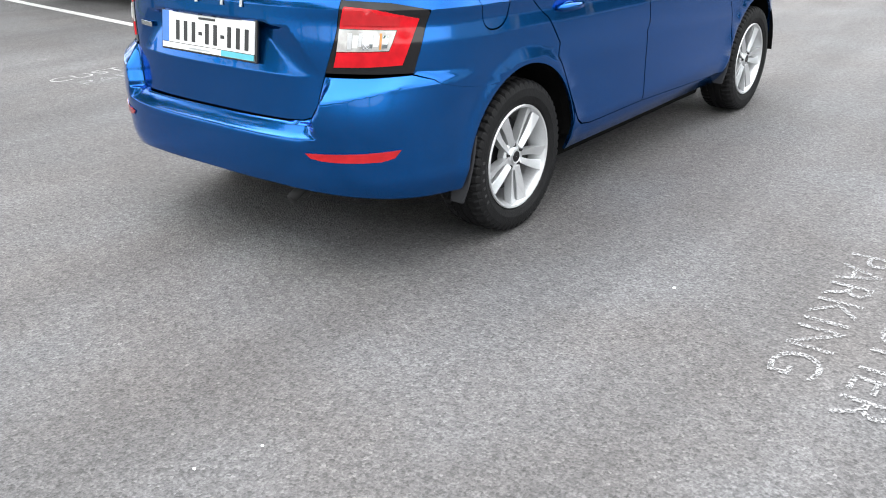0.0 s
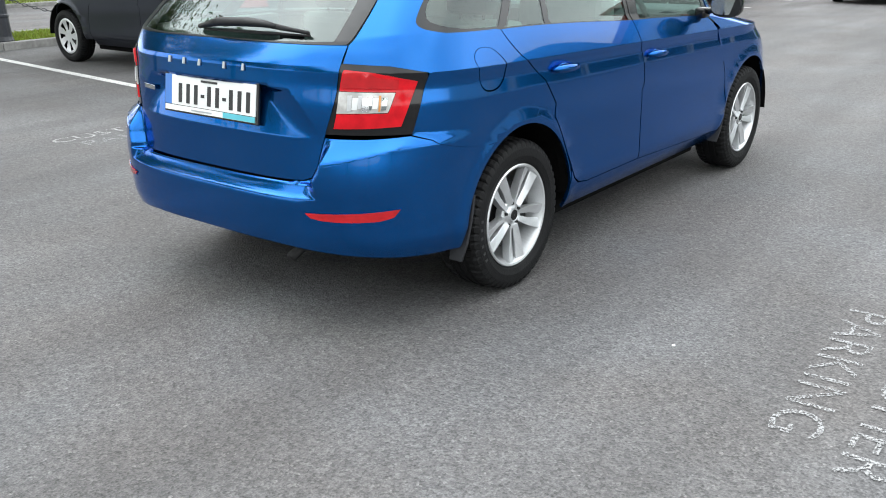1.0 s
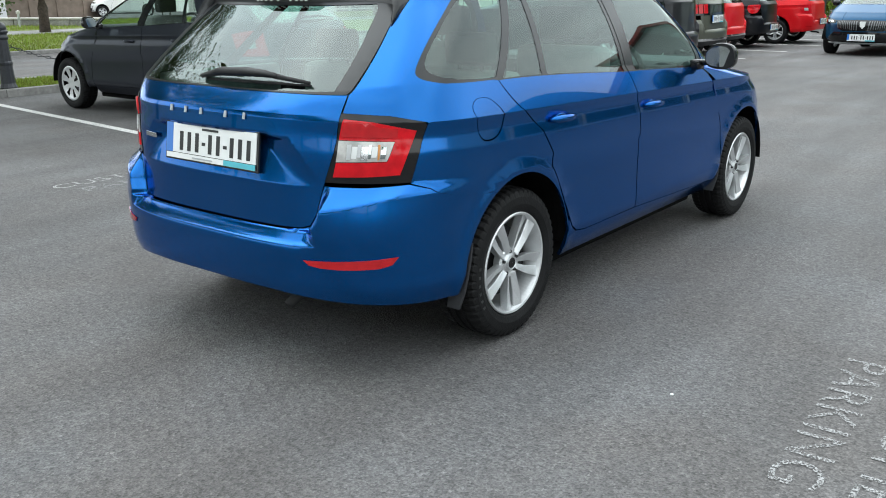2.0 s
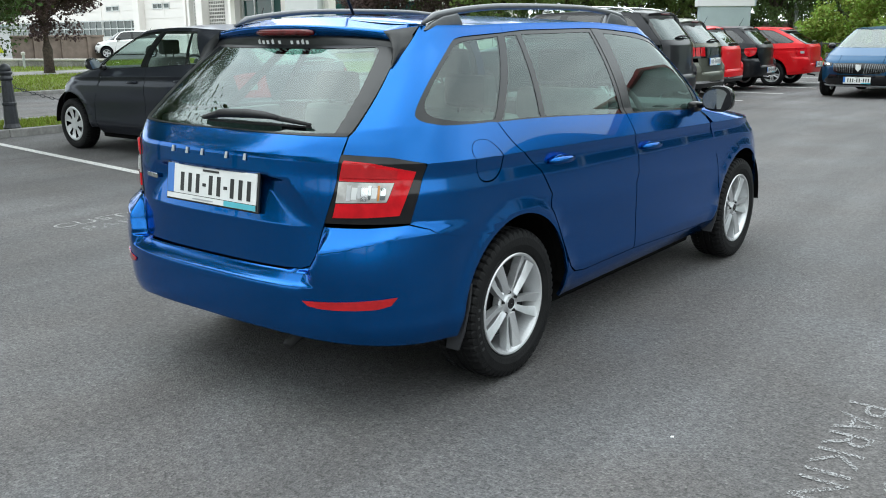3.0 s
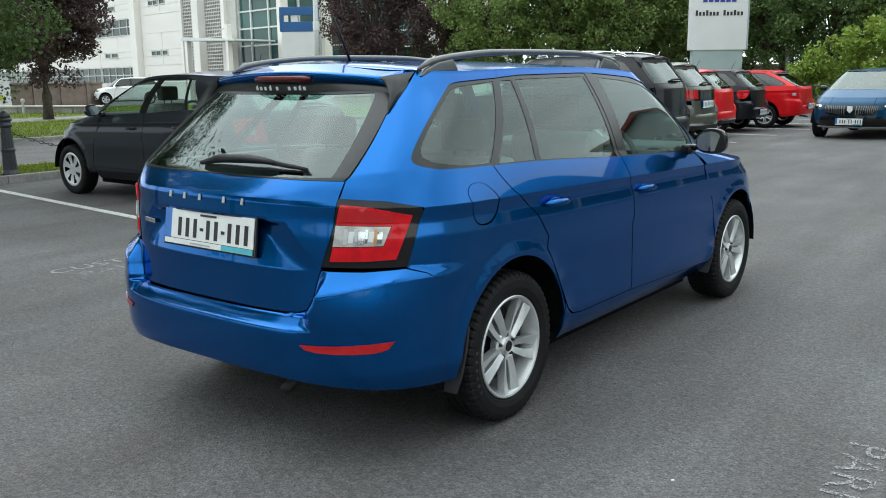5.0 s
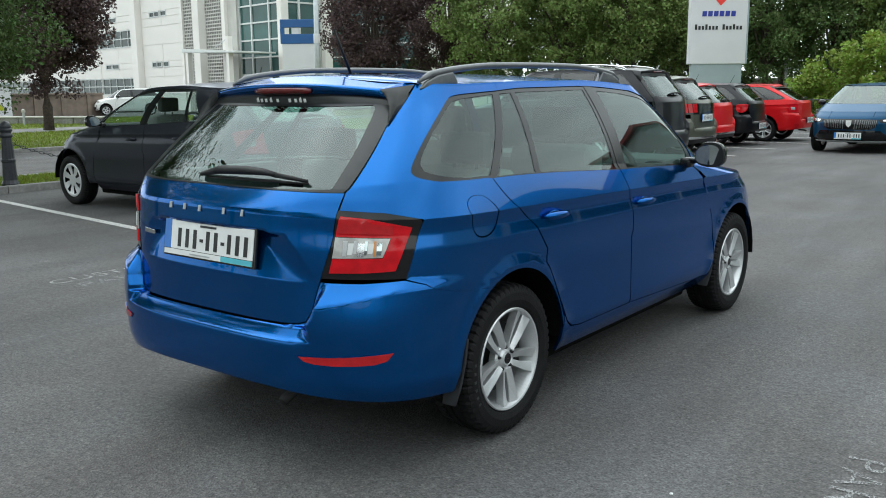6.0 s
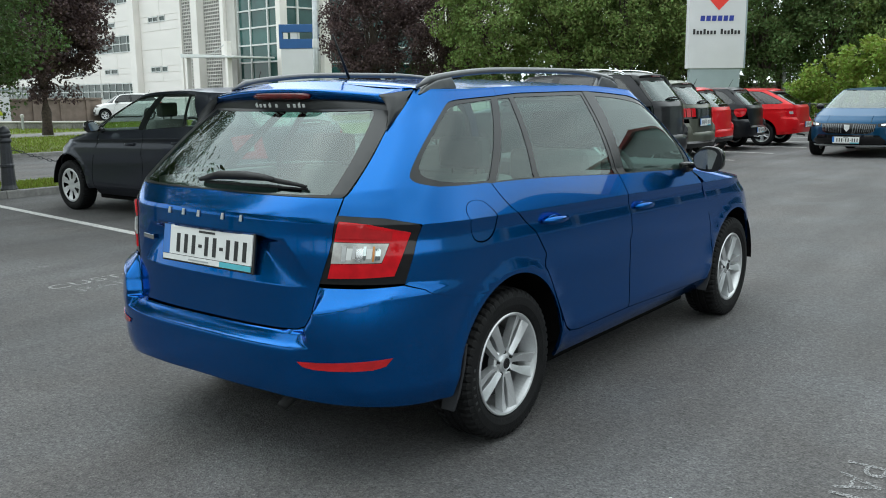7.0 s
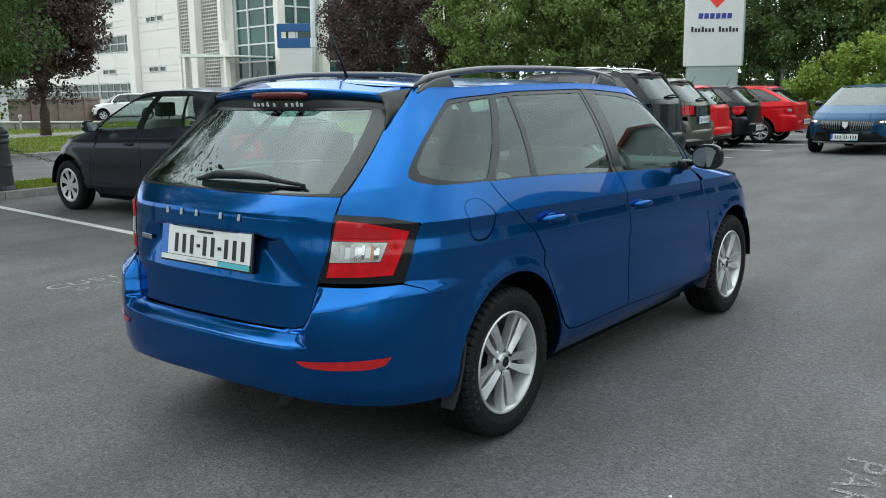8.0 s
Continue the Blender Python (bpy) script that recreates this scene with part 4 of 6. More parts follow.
    xs3 = sh.outline(np.array([1.5]), np.array([3.0]))[0][0]
    uu = np.linspace(0, 3, 400)
    ex, ey = sh.outline(uu, np.full(400, 3.0))
    half_r, half_f = uu <= 1.0, uu >= 2.0
    for a in ur:
        x = a * xs3 * 0.999
        y0 = np.interp(abs(x), ex[half_r], ey[half_r]) + 0.15 * max(0.0, 1 - (x / 0.58)**2)
        y1 = np.interp(abs(x), ex[half_f][::-1], ey[half_f][::-1])
        for k in range(ny):
            t = k / (ny - 1)
            y = y0 + (y1 - y0) * t
            z = sh.roof(np.array([y]))[0] + sh.lift(y) + (0.046 - 0.016 * t if t < 0.5 else 0.076 * (1 - t)) * (1 - a * a)
            vs.append(settle((x, y, z)) * s)
    for i in range(nx - 1):
        for k in range(ny - 1):
            fs.append((i * ny + k, (i + 1) * ny + k, (i + 1) * ny + k + 1, i * ny + k + 1))
    put("roof", mesh_of("roof", vs, fs, paint_mat, True), None, car, "painted roof skin")
    # spoiler over the rear window: painted top, black face under its lip, a fin down each side
    xt = np.linspace(-0.475, 0.475, 45 if fine else 15)
    top_, face_ = [], []
    for x in xt:
        c = abs(x) / 0.475
        tip = np.array((x, -0.428 + 0.058 * c**3, 1.409 - 0.025 * c**2 + sh.top))
        xb, yb = x * 1.06, tip[1] + 0.13 + sh.roof_rear + 0.492
        yr = (yb - 0.036) / 0.982
        zb = (sh.roof(np.array([yr]))[0] + sh.lift(yr) + 0.045 * (1 - (xb / (xs3 * 0.979))**2)) * 0.977 - 0.007 + 0.009 * yr + 0.003
        back = np.array((xb, yb - sh.roof_rear - 0.492, zb))
        foot = sh.raw(np.array([np.sign(x) * 0.552 * c**0.9]), np.array([2.893 - 0.055 * c**4]))[0] + (0, -0.004, 0.0)
        dy = np.array((0.0, sh.roof_rear + 0.492, 0.0))
        top_.append([(back + dy) * s, (tip + dy + (0, 0.03, 0.003)) * s, (tip + dy + (0, 0.006, 0.0)) * s, (tip + dy + (0, 0.0, -0.006)) * s, (tip + dy + (0, 0.003, -0.014)) * s, ((tip + dy) * 0.50 + foot * 0.50 + (0, 0.004, 0)) * s, ((tip + dy) * 0.46 + foot * 0.54 + (0, 0.016, 0)) * s])
        face_.append([((tip + dy) * 0.50 + foot * 0.50 + (0, 0.016, 0)) * s, ((tip + dy) * 0.30 + foot * 0.70 + (0, 0.008, 0)) * s, foot * s])

    def sheet(rows):
        n = len(rows[0])
        return [p for r in rows for p in r], [(i * n + k, (i + 1) * n + k, (i + 1) * n + k + 1, i * n + k + 1) for i in range(len(rows) - 1) for k in range(n - 1)]

    for sx in (-1, 1):
        corner = sh.raw(np.array([sx * 0.69]), np.array([3.0]))[0] + (0, 0, 0.004)
        row_ = [(corner + (-sx * 0.01, 0.07, 0.004)) * s, (corner + (0, 0.02, 0.002)) * s, corner * s, corner * s, (corner + (0, 0, -0.004)) * s, (corner + (0, 0, -0.006)) * s, (corner + (0, 0.004, -0.008)) * s]
        top_ = [row_] + top_ if sx < 0 else top_ + [row_]
    sp = put("spoiler", mesh_of("spoiler", *sheet(top_), paint_mat, True), None, car, "painted roof spoiler over the rear window")
    put("spoiler_face", mesh_of("spoiler_face", *sheet(face_), M["frit"], True), None, sp, "black face under the spoiler lip")
    for sx in (1, -1):
        rows = []
        for k in range(13):
            t = k / 12
            u0, v0 = np.interp(t, [0, 0.5, 0.8, 1], [0.556, 0.618, 0.655, 0.69]), np.interp(t, [0, 0.5, 0.8, 1], [2.63, 2.82, 2.93, 3.0])
            seam = sh.raw(np.array([sx * u0]), np.array([v0]))[0]
            seam = seam + sh.normal(np.array([sx * u0]), np.array([v0]))[0] * 0.003
            edge = np.array([sx * np.interp(t, [0, 0.3, 0.6, 0.85, 1], [0.559, 0.559, 0.545, 0.510, 0.474]), np.interp(t, [0, 0.3, 0.6, 0.85, 1], [-0.424, -0.415, -0.400, -0.380, -0.370]) + dy[1], np.interp(t, [0, 0.3, 0.6, 0.85, 1], [1.256, 1.288, 1.325, 1.364, 1.384]) + sh.top])
            inner = sh.raw(np.array([sx * 0.548]), np.array([np.interp(t, [0, 0.5, 1], [2.64, 2.79, 2.86])]))[0]
            rows.append([seam * s, (seam * 0.5 + edge * 0.5 + (sx * 0.006, -0.004, 0.0)) * s, edge * s, inner * s])
        put("spoiler_fin", mesh_of("spoiler_fin", *sheet(rows if sx > 0 else [r[::-1] for r in rows]), M["frit"], True), None, sp, "black side fin of the spoiler")
    # wheels
    tr = (0.309 if fine else 0.300) * (s[2] if s[2] > 1.05 else 1.0)
    for wy in (0.0, sh.base * s[1]):
        fx = (0.727 if wy == 0 else 0.740) * s[0]
        for right in (True, False):
            add_wheel(car, fx if right else -fx, wy, tr, 0.205, rims * tr / 0.300, radians(57 if wy == 0 else 70) + twist, right, fine, cover)
    # wheel wells, floor pan and inner shell
    bm = bm_box(-0.60 * s[0], 0.60 * s[0], -0.62 * s[1], 3.0 * s[1], 0.31 * s[2], 0.60 * s[2], 0.03)
    bm_box(-0.70 * s[0], 0.70 * s[0], 0.42 * s[1], (sh.base - 0.42) * s[1], 0.165 * s[2], 0.60 * s[2], 0.02, 2, bm)
    part("floor_pan", bm, M["under"], car, "black floor pan")
    for wy in (0.0, sh.base):
        for sx in (1, -1):
            w = [(math.cos(radians(a)) * 0.39, math.sin(radians(a)) * 0.39) for a in range(0, 181, 12)]
            b = bmesh.new()
            r0 = [b.verts.new((sx * 0.83 * s[0], (wy + c) * s[1], (0.31 + d) * s[2])) for c, d in w]
            r1 = [b.verts.new((sx * 0.55 * s[0], (wy + c) * s[1], (0.31 + d) * s[2])) for c, d in w]
            for k in range(len(w) - 1):
                b.faces.new((r0[k], r0[k + 1], r1[k + 1], r1[k]))
            b.faces.new(r1)
            part("wheel_well", b, M["under"], car, "black wheel arch liner")
    shell = [(1.24, 0.08), (1.87, 0.06), (1.84, 0.7), (1.86, 1.0), (1.97, 1.78), (1.56, 1.75), (1.05, 1.86), (0.45, 1.86), (0.40, 0.92), (0.36, 0.74), (0.70, 0.74), (0.80, 0.74)] + arch(sh, 0.0, 0.385, 115, -2)
    pair("inner_shell", [shell], M["under"], off=-0.06, lip=0.0, lab="dark inner body shell", k=1.0)
    # lamps
    if lamp_style == "wrap":
        housing = [(0.424, 1.296), (0.601, 1.203), (0.746, 0.988), (0.682, 0.732), (0.517, 0.731), (0.360, 0.731), (0.409, 0.924)]
        red = [(0.432, 1.10), (0.552, 1.0), (0.704, 0.966), (0.637, 0.770), (0.514, 0.762), (0.390, 0.758), (0.402, 0.823), (0.588, 0.829), (0.622, 0.919), (0.417, 0.924)]
        clearl = [(0.4145, 0.921), (0.6195, 0.917), (0.587, 0.832), (0.401, 0.826)]
        for sgn in (1, -1):
            f = (lambda lp: lp) if sgn > 0 else mirror
            lamp = panel("tail_lamp", [f(housing)], M["gloss_black"], 0.003, 0.02, "gloss black tail lamp housing wrapping the corner")
            panel("red_lens", [f(red)], M["lens_red"], 0.008, 0.006, "red C-shaped lens", lamp, 0.7)
            panel("top_lens", [f([(0.436, 1.06), (0.545, 0.985), (0.63, 0.975), (0.63, 0.935), (0.422, 0.94)])], M["lens_dark"], 0.011, 0.004, "darker red upper lens", lamp, 0.7)
            panel("clear_lens", [f(clearl)], M["lens_clear"], 0.007, 0.004, "clear reversing and indicator lens", lamp, 0.7)
            for k, (a, c, tone) in enumerate(((0.438, 0.452, "alloy"), (0.455, 0.474, "plate"), (0.477, 0.488, "alloy"), (0.490, 0.514, "chrome"), (0.517, 0.526, "mirror"), (0.529, 0.548, "plate"), (0.551, 0.558, "amber"), (0.562, 0.580, "mirror"))):
                lo_, hi_ = 0.838 + 0.006 * (k % 3), 0.906 - 0.010 * (k % 2)
                panel("facet", [f([(a, lo_), (a + 0.006, hi_), (c + 0.008, hi_), (c, lo_)][::-1])], M[tone], 0.0095, 0.002, "amber bulb behind the clear lens" if tone == "amber" else "reflector facet behind the clear lens", lamp, 0.35)
            flat_red = [(0.300, 0.386), (0.461, 0.393), (0.684, 0.407), (0.645, 0.360), (0.459, 0.352), (0.326, 0.358)]
            edge_loop = [(0.291, 0.389), (0.461, 0.397), (0.693, 0.411), (0.650, 0.356), (0.459, 0.348), (0.320, 0.354)]
            panel("reflector_rim", [f(chaikin(edge_loop, 1, (0, 2)))], M["blue"], 0.0025, 0.006, "raised painted rim round the reflector", bumper, 0.7)
            panel("reflector", [f(chaikin(flat_red, 1, (0, 2)))], M["lens_dark"], 0.005, 0.008, "red rear reflector strip in the bumper", bumper, 0.7)
    elif lamp_style == "block":
        for sgn in (1, -1):
            f = (lambda lp: lp) if sgn > 0 else mirror
            lamp = panel("tail_lamp", [f([(0.42, 1.31), (0.603, 1.213), (0.752, 0.994), (0.682, 0.72), (0.36, 0.72), (0.40, 0.924)])], M["lens_red"], 0.008, 0.03, "red tail lamp wrapping the corner", k=0.4)
            panel("clear_lens", [f([(0.50, 0.90), (0.62, 0.90), (0.60, 0.82), (0.49, 0.82)])], M["lens_clear"], 0.014, 0.004, "clear lamp lens", lamp, 0.4)
            panel("reflector", [f([(0.42, 0.34), (0.60, 0.35), (0.60, 0.31), (0.42, 0.30)])], M["lens_dark"], 0.005, 0.008, "red rear reflector", bumper)
    elif lamp_style == "claw":
        for sgn in (1, -1):
            f = (lambda lp: lp) if sgn > 0 else mirror
            lamp = panel("tail_lamp", [f([(0.0, 1.30), (0.40, 1.28), (0.62, 1.20), (0.745, 1.0), (0.69, 0.80), (0.40, 0.80), (0.0, 0.80)])], M["gloss_black"], 0.010, 0.02, "black lamp band across the tail", k=0.4)
            for k in range(3):
                a = 0.24 + 0.115 * k
                panel("lens", [f([(a, 1.20), (a + 0.095, 1.15), (a + 0.075, 0.84), (a - 0.02, 0.84)])], M["lens_red"], 0.020, 0.008, "red claw-shaped lens", lamp, 0.4)
    elif lamp_style == "round":
        for sgn in (1, -1):
            f = (lambda lp: lp) if sgn > 0 else mirror
            lamp = panel("tail_lamp", [f(chaikin([(0.46, 1.15), (0.72, 1.10), (0.80, 0.92), (0.70, 0.76), (0.50, 0.80), (0.42, 0.98)], 2))], M["lens_red"], 0.025, 0.03, "round bulging red tail lamp", k=0.4)
            panel("clear_lens", [f(chaikin([(0.56, 0.98), (0.66, 0.97), (0.64, 0.88), (0.56, 0.88)], 1))], M["lens_dark"], 0.030, 0.004, "darker inner lens", lamp, 0.4)
    if strip:
        panel("chrome_strip", [both([(0.0, 0.315), (0.5, 0.315), (0.74, 0.33), (0.74, 0.285), (0.5, 0.265), (0.0, 0.265)])], M["chrome"], 0.012, 0.02, "bright bumper strip", bumper)
        panel("bumper_skirt", [both([(0.0, 0.26), (0.5, 0.26), (0.78, 0.27), (0.80, 0.14), (0.44, 0.155), (0.0, 0.185)])], M["plastic"], 0.006, 0.02, "black lower bumper", bumper)
    # number plate
    if plate_rear:
        add_plate(car, Matrix.Translation(Vector(settle((0, -0.876 - (0.022 if not sh.scoop else 0.0) - (0.055 if plate_z < 0.6 else 0.0), plate_z)) * s)) @ pose(0, 0, 0, -8.5 if sh.scoop else -4), fine)
    # mirrors
    for sx in (1, -1):
        mm = Matrix.Translation(Vector(settle((sx * 0.828, 1.74, 1.042)) * s)) @ Matrix.Diagonal((sx, 1, 1, 1))
        b = bm_box(-0.03, 0.03, -0.03, 0.05, -0.075, -0.02, 0.015)
        bm_tube([(0.0, 0.02, -0.045), (0.05, 0.015, -0.035), (0.09, 0.01, -0.02)], [0.03, 0.028, 0.03], 10, b, 0.6)
        mir = part("door_mirror", b, M["gloss_black"], car, "door mirror on a black foot", True)
        mir.matrix_basis = mm
        prof = [(-0.055, 0.030), (-0.060, 0.000), (-0.050, -0.050), (0.0, -0.066), (0.06, -0.066), (0.098, -0.045), (0.104, 0.0), (0.090, 0.052), (0.05, 0.070), (-0.01, 0.068)]
        prof = chaikin([(a + 0.115, c) for a, c in prof], 1)
        b = bmesh.new()
        rings = []
        for y, k in ((-0.035, 0.96), (-0.028, 1.0), (0.02, 0.97), (0.06, 0.80), (0.085, 0.45)):
            rings.append([b.verts.new((0.115 + (a - 0.115) * k, y, c * k)) for a, c in prof])
        for q, r in zip(rings, rings[1:]):
            for k in range(len(prof)):
                b.faces.new((q[k], q[(k + 1) % len(prof)], r[(k + 1) % len(prof)], r[k]))
        b.faces.new(rings[-1][::-1])
        bmesh.ops.recalc_face_normals(b, faces=b.faces)
        part("mirror_cap", b, M["gloss_black"], mir, "mirror housing", True)
        b = bm_prism([(0.115 + (a - 0.115) * 0.97, c * 0.97) for a, c in prof], 0.006, Matrix.Translation((0, -0.036, 0)))
        part("mirror_rim", b, M["plastic"], mir, "black rim of the mirror")
        b = bm_prism([(0.115 + (a - 0.115) * 0.80, c * 0.78) for a, c in prof], 0.004, Matrix.Translation((0.115, -0.046, 0)) @ pose(0, 0, 0, 3, 0, 9) @ Matrix.Translation((-0.115, 0, 0)))
        part("mirror_glass", b, M["mirror"], mir, "mirror glass")
    # roof rails and aerial
    if rails:
        for sx in (1, -1):
            pts, rad = [], []
            for k in range(25):
                t = k / 24
                y = -0.27 + 1.69 * t
                lift = min(1.0, (math.sin(math.pi * t))**0.42 * 1.12)
                pts.append(tuple(settle((sx * 0.555, y, 1.453 + 0.024 * math.sin(math.pi * t)**0.6 + 0.045 * lift + sh.top)) * s))
                rad.append(0.0135 if 0 < k < 24 else 0.006)
            b = bm_tube(pts, rad, 10)
            for k, t in enumerate((0.035, 0.97)):
                y = -0.27 + 1.69 * t
                d = 1 if k == 0 else -1
                z0 = settle((0, y, sh.roof(np.array([y]))[0]))[2] * s[2]
                bm_prism([(-0.06 * d, z0 - 0.004), (0.19 * d, z0 + 0.004), (0.145 * d, z0 + 0.062), (0.05 * d, z0 + 0.048), (-0.02 * d, z0 + 0.024)], 0.030, Matrix.Translation((settle((sx * 0.555, 0, 0))[0] * s[0] + 0.015, settle((0, y, 0))[1] * s[1], 0)) @ Matrix.Rotation(radians(90), 4, "Z"), 0.006, b)
            part("roof_rail", b, M[rail], car, "dark grey roof rail" if rail == "rail" else "bright metal roof rail", True)
    foot = settle((0, -0.06, sh.roof(np.array([-0.06]))[0] + sh.crown * 0.8)) * s
    b = bm_revolve([(0.034, -0.012), (0.030, 0.012), (0.016, 0.028), (0.001, 0.032)], 20, "z", None, Matrix.Translation(Vector(foot)) @ Matrix.Diagonal((0.8, 1.5, 1, 1)))
    bm_tube([tuple(foot + (0, 0, 0.02)), tuple(foot + (0, -0.10, 0.215))], [0.0065, 0.004], 8, b)
    part("aerial", b, M["plastic"], car, "black rod aerial on the roof", True)
    # rear wiper
    def on(u, v, off):
        return Vector((sh.at(np.array([u]), np.array([v]))[0] + sh.normal(np.array([u]), np.array([v]))[0] * off).tolist())

    b = bm_tube([on(-0.045, 2.06, 0.012), on(0.0, 2.075, 0.036), on(0.06, 2.08, 0.040), on(0.11, 2.085, 0.034), on(0.155, 2.085, 0.024)], [0.014, 0.027, 0.026, 0.021, 0.012], 10, None, 0.62)
    bm_tube([on(0.14, 2.085, 0.024), on(0.22, 2.065, 0.020), on(0.285, 2.05, 0.014)], [0.010, 0.008, 0.006], 8, b)
    bm_tube([on(-0.03, 2.045, 0.006), on(0.1, 2.05, 0.006), on(0.288, 2.04, 0.006)], [0.005, 0.006, 0.004], 6, b)
    part("rear_wiper", b, M["plastic"], tailgate, "black rear wiper at rest", True)
    # high brake lamp on the spoiler's face
    def on_face(x, t):
        c = abs(x) / 0.475
        tip = np.array((x, -0.424 + 0.058 * c**3 + sh.roof_rear + 0.492, 1.398 - 0.025 * c**2 + sh.top))
        foot = sh.raw(np.array([np.sign(x) * 0.552 * c**0.9]), np.array([2.885 - 0.055 * c**4]))[0]
        return Vector(((tip * (1 - t) + foot * t + (0, -0.004 + 0.008 * t, 0)) * s).tolist())

    lp = [on_face(a, 0.24) for a in np.linspace(-0.135, 0.135, 11)]
    part("brake_lamp", bm_tube(lp, [0.008] + [0.014] * 9 + [0.008], 8, None, 1.0), M["lens_unlit"], sp, "high red brake lamp", True)
    if flaps:
        for wy, y0, dz in ((0.0, -0.365, 0.0), (sh.base, sh.base - 0.365, 0.0)):
            for sx in (1, -1):
                b = bm_prism([(0.010, 0.228), (0.062, 0.224), (0.074, 0.29), (0.078, 0.38), (0.074, 0.47), (0.064, 0.47), (0.046, 0.40), (0.010, 0.33)], 0.012, Matrix.Translation((sx * 0.762, y0 - 0.012, 0)) @ Matrix.Diagonal((sx, 1, 1, 1)) @ Matrix(((1, 0, 0, 0), (0.2, 1, 0.26, -0.078), (0, 0, 1, 0), (0, 0, 0, 1))), 0.004)
                part("mud_flap", b, M["flap"], car, "grey rubber mud flap behind the wheel")
    b = bm_tube([(0.30 * s[0], -0.55, 0.27), (0.30 * s[0], -0.70, 0.262), (0.30 * s[0], -0.755, 0.240)], 0.020, 12)
    part("exhaust_pipe", b, M["alloy_dark"], car, "bent exhaust pipe end", True)
    if badge:
        # plain metal letter shapes, lower model mark and sticker
        for k, u0 in enumerate((-0.106, -0.051, -0.010, 0.034, 0.088)):
            p0 = on(u0, 1.0, 0.004)
            part("badge_letter", bm_prism([(-0.007, 0.0), (0.007, 0.0), (0.005, 0.024), (-0.005, 0.024)], -0.005, Matrix.Translation(p0) @ pose(0, 0, -0.012, -12, 0, -3 * k + 6), 0.001), M["steel"], tailgate, "plain chrome badge piece")
        p0 = on(-0.245, 0.83, 0.003)
        part("model_mark", bm_prism([(-0.05, 0.0), (0.05, 0.0), (0.05, 0.018), (-0.05, 0.018)], -0.004, Matrix.Translation(p0) @ pose(0, 0, 0, -3, 0, -12), 0.001), M["chrome"], tailgate, "plain chrome model mark")
        for k in range(9):
            x0 = -0.072 + 0.0165 * k
            part("sticker_bar", bm_prism([(-0.0072, -0.008), (0.0048, -0.008), (0.0074, 0.006 + 0.008 * (k in (0, 3, 7))), (-0.0046, 0.006)], -0.003, Matrix.Translation(on_face(x0, 0.76)) @ pose(0, -0.011, 0, 25)), M["plate"], sp, "plain white sticker bar")
    # front face
    if front == "fins":
        add_fin_front(car, sh, panel, on)
    elif front:
        add_front(car, sh, panel, fine)
    if cabin:
        add_cabin(car, s, fine)
    return car


def add_plate(car, m, fine):
    """A number plate whose signs are plain bars."""
    bm = bm_box(-0.272, 0.272, -0.012, 0.0, -0.006, 0.142, 0.004)
    pl = part("number_plate", bm, M["gloss_black"], car, "white number plate in a black holder")
    pl.matrix_basis = m
    part("plate_face", bm_box(-0.258, 0.262, -0.0155, -0.0115, 0.024, 0.136), M["plate"], pl, "white plate face")
    part("plate_band", bm_box(-0.262, -0.222, -0.0165, -0.0125, 0.024, 0.136), M["plate_blue"], pl, "blue band")
    part("plate_strip", bm_box(-0.262, 0.262, -0.0155, -0.0115, 0.002, 0.0215), M["plate"], pl, "white strip with plain print")
    part("strip_end", bm_box(0.085, 0.262, -0.0165, -0.0125, 0.0025, 0.0215), M["teal"], pl, "teal end of the strip")
    x = -0.185
    for k in range(10):
        if k in (3, 6):
            part("plate_bar", bm_box(x, x + 0.020, -0.0172, -0.0135, 0.062, 0.074), M["ink"], pl)
            x += 0.031
        else:
            part("plate_bar", bm_box(x + 0.007, x + 0.027, -0.0172, -0.0135, 0.034, 0.106), M["ink"], pl)
            x += 0.047
    part("plate_line", bm_box(-0.045, 0.05, -0.0172, -0.0135, 0.118, 0.126), M["ink"], pl)
    part("strip_line", bm_box(-0.10, 0.02, -0.0172, -0.0135, 0.008, 0.013), M["steel"], pl)


def add_front(car, sh, panel, fine):
    """Headlamps, grille and lower intake on the nose."""
    for sgn in (1, -1):
        f = (lambda lp: lp) if sgn > 0 else mirror
        lamp = panel("headlamp", [f([(2.36, 0.80), (2.42, 0.90), (2.70, 0.92), (2.72, 0.80), (2.55, 0.73)])], M["lens_clear"], 0.006, 0.02, "clear headlamp")
        panel("lamp_strip", [f([(2.42, 0.83), (2.66, 0.87), (2.68, 0.83), (2.5, 0.78)])], M["gloss_black"], 0.009, 0.004, "dark inner lamp", lamp)
        panel("grille", [f([(2.745, 0.90), (3.0, 0.90), (3.0, 0.62), (2.80, 0.62), (2.74, 0.74)])], M["gloss_black"], 0.006, 0.02, "black grille")
        panel("lower_intake", [f([(2.60, 0.40), (3.0, 0.42), (3.0, 0.20), (2.66, 0.20)])], M["plastic"], 0.006, 0.02, "black lower intake")


